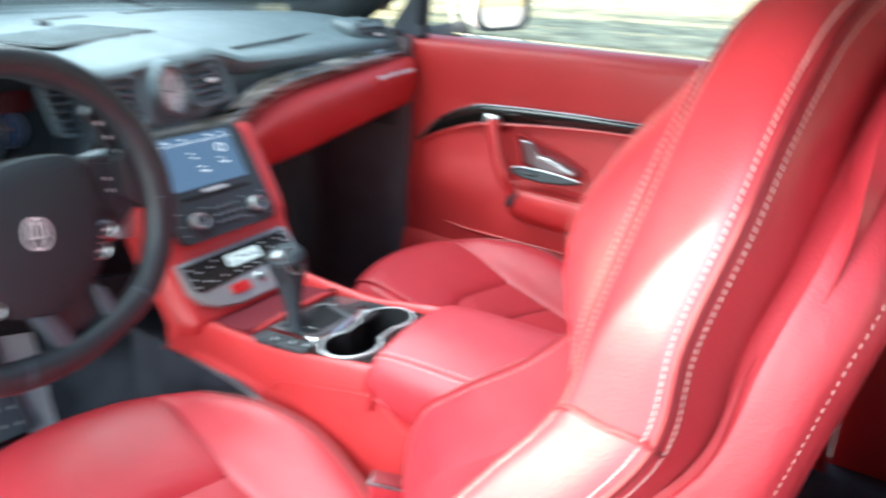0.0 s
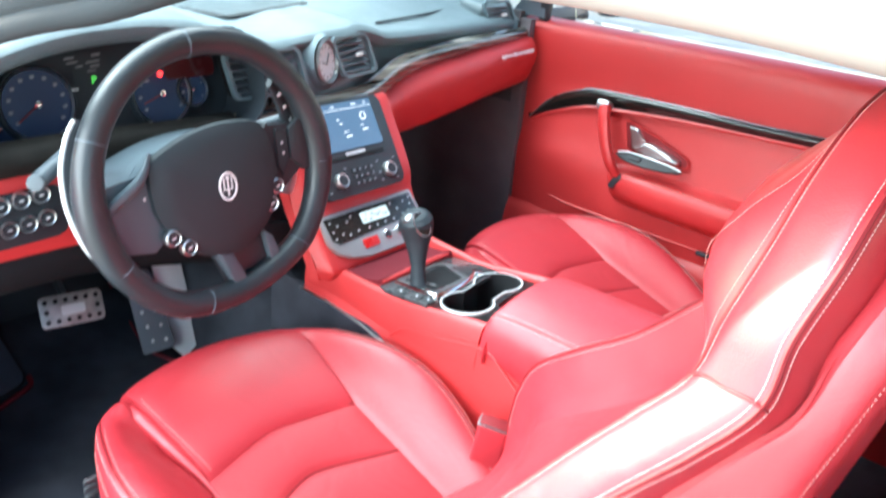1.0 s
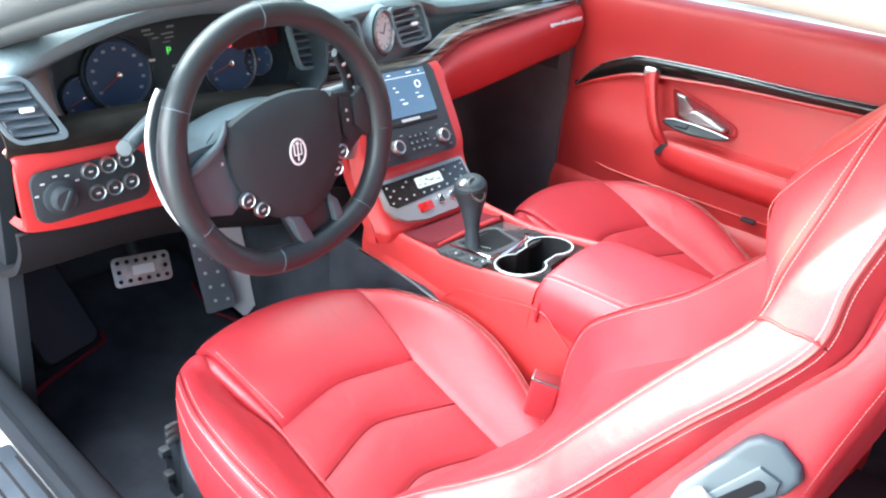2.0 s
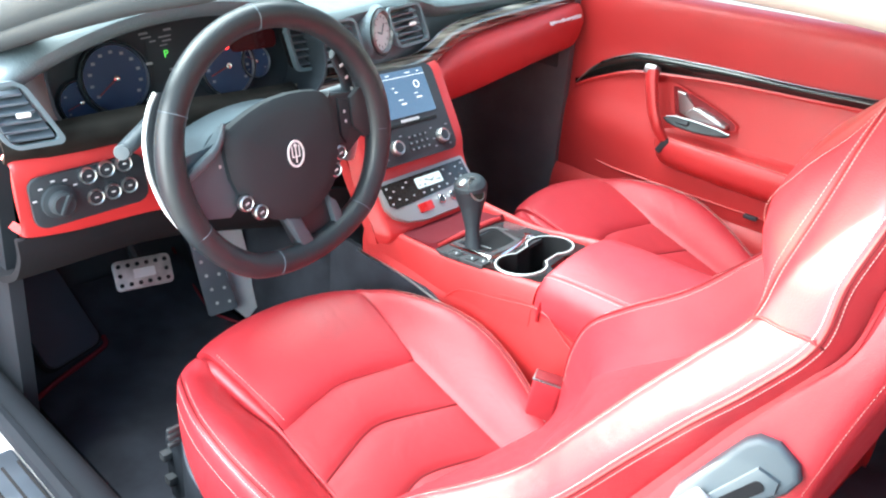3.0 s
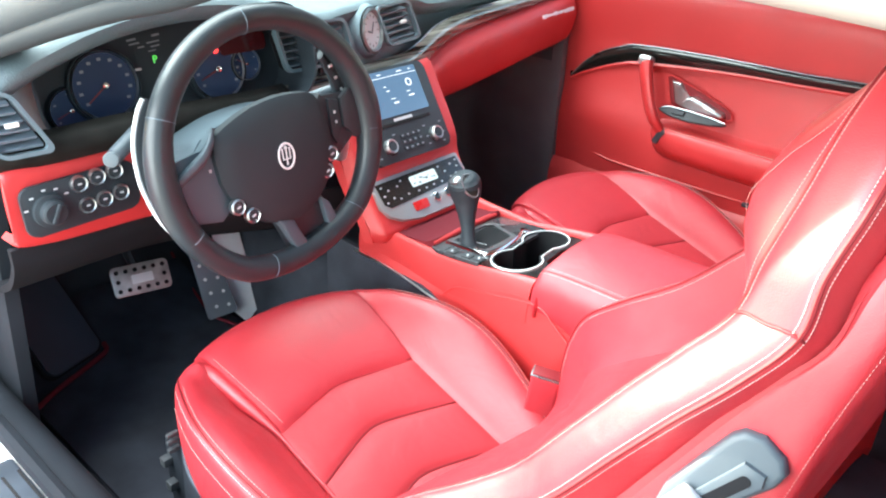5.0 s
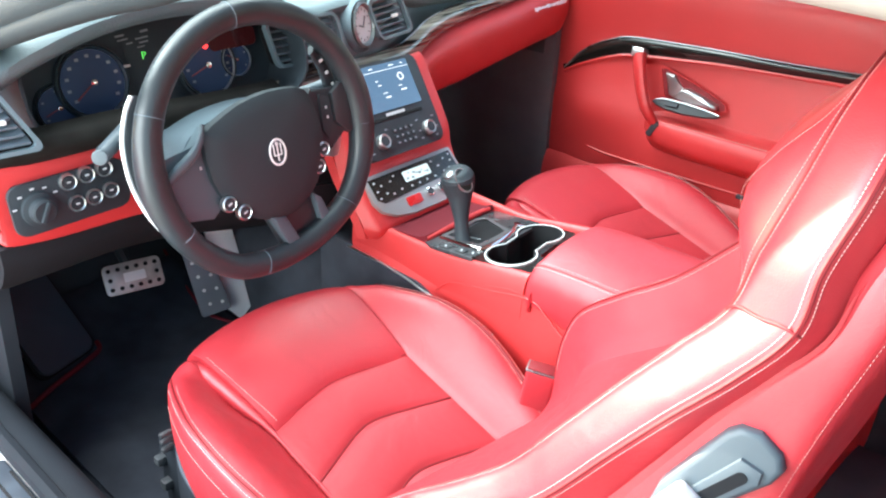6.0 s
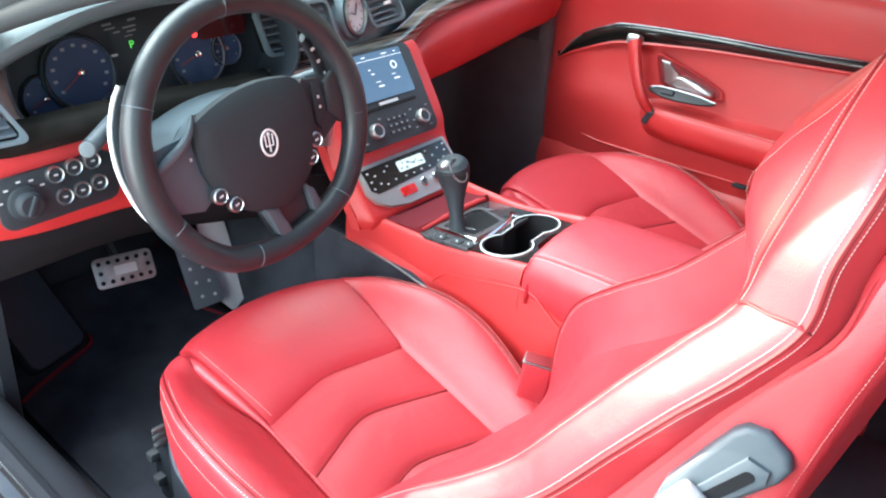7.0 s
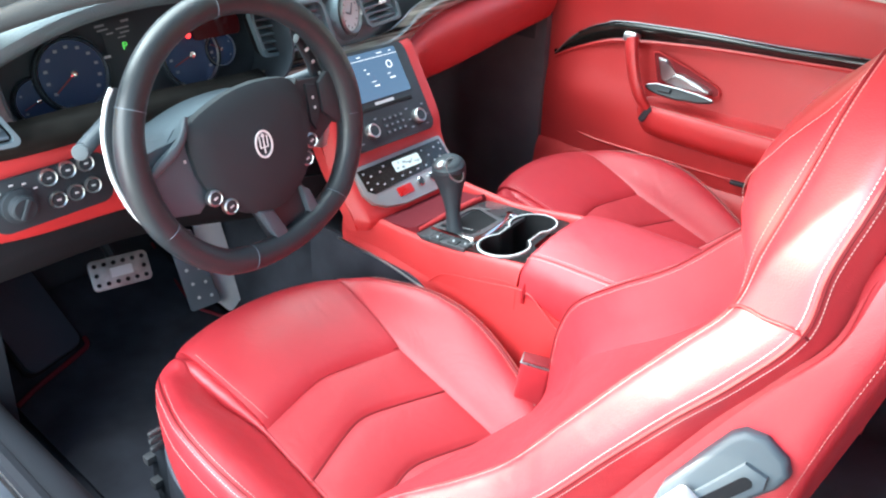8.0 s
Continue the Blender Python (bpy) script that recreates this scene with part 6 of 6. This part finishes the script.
wm = Matrix((V(1, 0, 0), WU, WN)).transposed().to_4x4()
wm.translation = WC
sw = thing("steering_wheel", "black leather three-spoke steering wheel with metal paddles and oval badge", "steering wheel", WC)
rim_pts, rim_r = [], []
for i in range(96):
    a = 2 * math.pi * i / 96
    r = 0.1685
    bot = max(0.0, math.cos(a - radians(281)) - 0.80) / 0.20
    r -= 0.010 * bot
    pad = max(0, math.cos(2 * (a - radians(8)))) ** 3
    rim_pts.append(wm @ V(r * math.cos(a), r * math.sin(a), 0))
    rim_r.append(0.0165 + 0.0022 * pad)
rm = part("rim", tube(B(), rim_pts, rim_r, 16, closed=True, squash=1.08), wheel_leather, sw, "black leather rim")
for a in (156, 209.5, -3, -45, 256, 98):
    rr = 0.1685 - 0.010 * max(0.0, math.cos(radians(a - 281)) - 0.80) / 0.20
    c = wm @ V(rr * math.cos(radians(a)), rr * math.sin(radians(a)), 0)
    d = wm.to_3x3() @ V(-math.sin(radians(a)), math.cos(radians(a)), 0)
    ring = [c + 0.0172 * (1.06 * math.cos(u) * WN + math.sin(u) * d.cross(WN)) for u in (2 * math.pi * k / 20 for k in range(20))]
    part("rim_seam", tube(B(), ring, 0.0006, 5, closed=True), grey_plastic, rm, "stitched seam")
PAD = [(-96, 26), (-88, 36), (-70, 46), (-33, 60), (13, 67), (60, 64), (76, 55), (84, 40), (92, 5), (92, -31), (78, -65), (52, -91), (19, -106), (-15, -104), (-45, -91), (-75, -63), (-93, -27)]
pad_o = [(p.x, p.y) for p in smooth_line([V(x / 1000, y / 1000, 0) for x, y in PAD], 2, True)]


def dome(bm, outline, depth, m, steps=6, crown=0.012, edge=0.5):
    cx = sum(p[0] for p in outline) / len(outline)
    cy = sum(p[1] for p in outline) / len(outline)
    rings = [[bm.verts.new(m @ V(x, y, 0)) for x, y in outline]]
    for k in range(steps + 1):
        s = 1 - (k / steps) ** 1.0 * 0.92 if k else 0.985
        h = depth + crown * (1 - s * s) if k else depth * 0.7
        rings.append([bm.verts.new(m @ V(cx + (x - cx) * s, cy + (y - cy) * s, h)) for x, y in outline])
    for a, b in zip(rings, rings[1:]):
        for i in range(len(a)):
            bm.faces.new((a[i], a[(i + 1) % len(a)], b[(i + 1) % len(a)], b[i]))
    bm.faces.new(rings[-1])
    bm.faces.new(rings[0][::-1])
    return bm


part("hub", lathe(B(), [(0.052, -0.075), (0.060, -0.03), (0.058, -0.012), (0.0, -0.010)], wm @ pose(0, -0.012, 0), 32), shroud_skin, sw, "slate grey plastic hub")
pd = part("airbag_pad", dome(B(), pad_o, 0.016, wm @ pose(0, 0, -0.008), crown=0.010), pad_skin, sw, "dark airbag pad with oval badge")
bm_ = wm @ pose(0.002, -0.011, 0.0165)
oval = [(0.0135 * math.cos(2 * math.pi * k / 32), 0.0185 * math.sin(2 * math.pi * k / 32)) for k in range(32)]
bg = part("badge", ring_plate(B(), oval, [(0.84 * x, 0.86 * y) for x, y in oval], 0.003, bm_), pale_metal, pd, "chrome oval badge")
part("badge_field", prism(B(), [(0.85 * x, 0.87 * y) for x, y in oval], 0.0012, bm_), grey_plastic, bg)
for x, y, w, h in ((0, 0.001, 0.0014, 0.026), (-0.0058, 0.004, 0.0012, 0.014), (0.0058, 0.004, 0.0012, 0.014), (0, -0.004, 0.0125, 0.0014)):
    part("badge_bar", box(B(), (w, h, 0.002), bm_ @ pose(x, y, 0.002)), pale_metal, bg, smooth=False)
part("badge_bar", box(B(), (0.004, 0.004, 0.002), bm_ @ pose(0, 0.011, 0.002, 0, 0, 45)), pale_metal, bg, smooth=False)


def plate2(name, pts, z0, depth, material, parent, label="", bevel=0.004):
    return part(name, prism(B(), [(x / 1000, y / 1000) for x, y in pts], depth, wm @ pose(0, 0, z0), bevel), material, parent, label)


# slate grey paints reflected sky on the left spoke and its ledge
spl = plate2("spoke", [(-162, 16), (-134, 12), (-108, 16), (-84, 40), (-70, 20), (-74, -45), (-80, -66), (-96, -78), (-128, -72), (-152, -62), (-162, -34)], -0.022, 0.018, shroud_skin, sw, "left spoke in slate grey that paints reflected sky")
ledge = smooth_line([wm @ V(x / 1000, y / 1000, z / 1000) for x, y, z in ((-150, -16, -3), (-138, -4, 2), (-124, 5, 4), (-110, 14, 4), (-98, 28, 3), (-88, 44, -2))], 5)
part("spoke_ledge", tube(B(), ledge, [0.0045 + 0.0055 * math.sin(math.pi * min(1, 0.12 + i / 27)) for i in range(len(ledge))], 12, squash=0.7), shroud_skin, spl, "thumb ledge in slate grey that paints its highlight")
spr = plate2("spoke", [(160, 54), (130, 46), (88, 56), (78, 40), (84, -20), (74, -56), (96, -46), (112, -34), (138, -10), (164, -14)], -0.022, 0.018, black_plastic, sw, "black right spoke")
plate2("spoke_cover", [(98, 46), (116, 42), (118, 6), (106, -20), (98, -6)], -0.005, 0.006, pad_skin, spr, "black switch bank", 0.002)
plate2("spoke_cover", [(119, 44), (136, 54), (158, 64), (164, 40), (164, -14), (142, -18), (120, 2)], -0.007, 0.010, wheel_leather, spr, "black leather spoke end", 0.005)
plate2("spoke", [(-22, -84), (66, -80), (80, -116), (94, -150), (62, -166), (22, -174), (4, -150)], -0.020, 0.014, wheel_leather, sw, "dark lower spoke", 0.004)
# slate grey puts the highlights of the dark fingers into their colour
plate2("spoke_finger", [(-20, -98), (6, -104), (20, -138), (36, -166), (14, -170), (2, -142)], -0.006, 0.013, shroud_skin, sw, "left spoke finger in slate grey that paints its highlight", 0.004)
plate2("spoke_finger", [(58, -86), (72, -96), (90, -142), (78, -158), (66, -128)], -0.006, 0.011, shroud_skin, sw, "right spoke finger in slate grey that paints its highlight", 0.003)
for x, y in ((86, -29), (74, -51), (-78, -61), (-58, -78)):
    m = wm @ pose(x / 1000, y / 1000, 0.006)
    bt = part("wheel_button", lathe(B(), [(0.0108, -0.004), (0.0108, 0.003), (0.0090, 0.0045), (0.0080, 0.003)], m, 24), satin, sw, "satin metal ringed wheel button")
    part("button_face", lathe(B(), [(0.0082, 0.0), (0.008, 0.0035), (0, 0.004)], m, 18), black_plastic, bt)
    part("mark", box(B(), (0.006, 0.0022, 0.0008), m @ pose(0, 0, 0.0042, 0, 0, 20)), dial_mark, bt, smooth=False)
for x, y in ((106, 26), (107, 12), (-101, -8)):
    part("mark", box(B(), (0.003, 0.004, 0.001), wm @ pose(x / 1000, y / 1000, 0.0022 if x > 0 else -0.003)), dial_mark, sw, smooth=False)
# shift paddles behind the rim
lp = [(-154, 92), (-166, 74), (-178, 42), (-181, 10), (-179, -16), (-170, -50), (-156, -78)]
bm = B()
rows = [[wm @ V(x / 1000, y / 1000, -0.032) for x, y in lp], [wm @ V((x + 9) / 1000, y / 1000 * 0.98, -0.030) for x, y in lp], [wm @ V((x + 42) / 1000, y / 1000 * 0.7, -0.034) for x, y in lp]]
part("shift_paddle", slab(bm, net(rows, 4, 3), 0.004), black_plastic, sw, "dark metal shift paddle")
part("paddle_edge", tube(B(), smooth_line([wm @ V(x / 1000, y / 1000, -0.033) for x, y in lp], 5), 0.0030, 8), pale_metal, sw, "polished paddle edge")
rp2 = [(152, 6), (158, -14), (156, -34), (146, -56)]
rows = [[wm @ V(x / 1000, y / 1000, -0.040) for x, y in rp2], [wm @ V((x - 14) / 1000, y / 1000, -0.038) for x, y in rp2], [wm @ V((x - 34) / 1000, 0.8 * y / 1000, -0.042) for x, y in rp2]]
part("shift_paddle", slab(B(), net(rows, 4, 3), 0.004), satin, sw, "bright metal shift paddle")

# column shroud, stalks and key
col = thing("steering_column", "slate grey column shroud with stalks and ignition key", "steering column", (-0.37, 0.12, 0.75))
rows = []
for d, w, hu, hl in ((-0.035, 0.086, 0.030, 0.075), (-0.06, 0.094, 0.032, 0.085), (-0.12, 0.096, 0.030, 0.09), (-0.20, 0.085, 0.024, 0.09)):
    ring = []
    for k in range(17):
        a = 2 * math.pi * k / 16
        ring.append(wm @ V(w * math.cos(a) * (1 if abs(math.sin(a)) < 0.9 else 0.9), (hu if math.sin(a) > 0 else hl) * math.sin(a) + 0.008, d))
    rows.append(ring)
part("shroud", slab(B(), net(rows, 2, 4), 0.004), shroud_skin, col, "slate grey plastic shroud")
up = [[wm @ V(x / 1000, y / 1000, z / 1000) for x, y in ((-112, -10), (-88, 24), (-48, 40), (0, 46), (52, 45), (84, 36))] for z in (-40, -80, -150)]
part("shroud_top", slab(B(), net(up, 4, 3), 0.004), shroud_skin, col, "slate grey shroud top")
part("stalk", tube(B(), smooth_line([(-0.512, 0.085, 0.838), (-0.540, 0.068, 0.830), (-0.568, 0.053, 0.821)], 4), 0.0100, 14), bezel_grey, col, "grey control stalk")
part("stalk_end", lathe(B(), [(0.0095, -0.006), (0.0098, 0.004), (0.0085, 0.006), (0, 0.007)], frame_of(V(-0.572, 0.050, 0.820), (0, 0, 1), (-0.6, -0.75, 0.2)), 22), stalk_grey, col, "pale round stalk end")
part("stalk", tube(B(), smooth_line([(-0.285, 0.06, 0.83), (-0.25, 0.05, 0.838), (-0.225, 0.045, 0.842)], 4), 0.009, 12), bezel_grey, col, "grey control stalk")
part("gear_paddle_stalk", tube(B(), smooth_line([(-0.222, 0.035, 0.828), (-0.240, 0.032, 0.868), (-0.264, 0.030, 0.902)], 4), [0.020, 0.0195, 0.018, 0.0165, 0.015, 0.0135, 0.012, 0.0105, 0.009], 12, squash=0.5), pad_skin, col, "black slim lever with white marks")
for k, w in ((0.30, 0.004), (0.55, 0.005), (0.80, 0.006)):
    part("mark", box(B(), (w, 0.002, 0.004), pose(-0.222 - 0.042 * k, 0.0215 - 0.003 * k, 0.828 + 0.074 * k, 0, -25, 0), 0.0006), dial_mark, col, smooth=False)
part("key_head", box(B(), (0.012, 0.03, 0.022), pose(-0.245, 0.085, 0.735, 0, 0, 20), 0.005), pale_metal, col, "ignition key")

# ---- pedals ----
br = thing("brake_pedal", "drilled aluminium brake pedal in the dark footwell", "pedal", (-0.372, 0.46, 0.42))
bmx = frame_of(V(-0.369, 0.458, 0.412), (0.106, -0.027, -0.001), (-0.15, -0.85, 0.50))
pad = part("pedal_pad", prism(B(), rounded(0.108, 0.058, 0.010, 4), 0.006, bmx, 0.002), pedal_metal, br, "aluminium pedal pad")
for i in range(6):
    for j, y in enumerate((-0.018, 0.018)):
        part("stud", lathe(B(), [(0.0042, 0.0), (0.0040, 0.0025), (0.0022, 0.003), (0, 0.0028)], bmx @ pose(-0.043 + 0.0172 * i, y, 0.0055), 12), rubber, pad)
part("stud", lathe(B(), [(0.0042, 0.0), (0.0040, 0.0025), (0, 0.0028)], bmx @ pose(-0.043, 0, 0.0055), 12), rubber, pad)
part("stud", lathe(B(), [(0.0042, 0.0), (0.0040, 0.0025), (0, 0.0028)], bmx @ pose(0.043, 0, 0.0055), 12), rubber, pad)
part("bright_plate", prism(B(), rounded(0.04, 0.018, 0.002), 0.001, bmx @ pose(0.002, 0, 0.0058)), pale_metal, pad)
part("pedal_arm", tube(B(), smooth_line([(-0.37, 0.47, 0.425), (-0.37, 0.53, 0.50), (-0.37, 0.56, 0.60)], 4), 0.010, 8), black_plastic, br)
ac = thing("accelerator_pedal", "tall drilled aluminium accelerator pedal on the carpet", "pedal", (-0.22, 0.48, 0.26))
am = frame_of(V(-0.218, 0.468, 0.350), (0.97, -0.2, -0.08), (-0.25, -0.9, 0.35))
ap = part("pedal_pad", prism(B(), [(-0.041, 0.094), (-0.036, 0.098), (0.010, 0.078), (0.014, 0.072), (0.046, -0.074), (0.043, -0.080), (-0.012, -0.088), (-0.017, -0.084)], 0.006, am, 0.002), slate_metal, ac, "grey aluminium pedal plate")
for i in range(5):
    for s in (-1, 1):
        part("stud", lathe(B(), [(0.0038, 0.0), (0.0036, 0.002), (0, 0.0022)], am @ pose(0.001 + s * 0.013 - 0.0075 * (i - 2), -0.062 + 0.030 * i, 0.0055), 10), pale_metal, ap)
fr = thing("footrest_plate", "pale aluminium foot plate beside the accelerator pedal", "pedal", (-0.14, 0.52, 0.25))
part("plate", prism(B(), [(-0.040, 0.118), (-0.034, 0.124), (0.012, 0.110), (0.018, 0.103), (0.041, -0.080), (0.038, -0.090), (0.014, -0.112), (0.006, -0.112), (-0.022, -0.080), (-0.028, -0.064)], 0.006, frame_of(V(-0.152, 0.478, 0.338), (0.97, -0.12, -0.10), (-0.20, -0.90, 0.34)), 0.002), pale_metal, fr, "pale aluminium plate")

# ---- floor mats and dead pedal ----
mt = thing("floor_mat", "black carpet floor mat with dark red piping", "floor mat", (-0.38, 0.3, 0.20))
mrows = [[V(x, y, z) for x in (-0.60, -0.5, -0.38, -0.26, -0.17)] for y, z in ((-0.25, 0.215), (0.1, 0.218), (0.40, 0.226), (0.56, 0.245), (0.68, 0.30))]
part("mat", slab(B(), net(mrows, 3, 4), 0.008), carpet, mt, "black carpet mat")
part("mat_edge", tube(B(), smooth_line([(-0.165, 0.10, 0.224), (-0.162, 0.353, 0.230), (-0.190, 0.45, 0.234), (-0.202, 0.506, 0.238), (-0.185, 0.62, 0.262), (-0.174, 0.70, 0.305)], 6), 0.0035, 6), red_piping, mt, "dark red piping")
part("mat_edge", tube(B(), smooth_line([(-0.60, 0.45, 0.236), (-0.557, 0.468, 0.242), (-0.50, 0.49, 0.244), (-0.447, 0.511, 0.246), (-0.432, 0.522, 0.248), (-0.428, 0.540, 0.252)], 6), 0.0050, 6), red_piping, mt, "dark red piping")
dp2 = thing("dead_pedal", "dark grey plastic footrest plate beside the mat", "footrest", (-0.55, 0.55, 0.22))
part("footrest", prism(B(), rounded(0.115, 0.24, 0.02, 4), 0.012, frame_of(V(-0.520, 0.575, 0.350), (1, 0.35, 0), (0.1, -0.80, 0.55)), 0.004), mat("footrest_plastic", (0.036, 0.052, 0.072), 0.6, vary=0.2, grain=0.2), dp2, "dark grey footrest")
part("footrest_base", prism(B(), rounded(0.128, 0.25, 0.02, 4), 0.010, frame_of(V(-0.520, 0.583, 0.344), (1, 0.35, 0), (0.1, -0.80, 0.55)), 0.003), rubber, dp2, "black rubber footrest base")
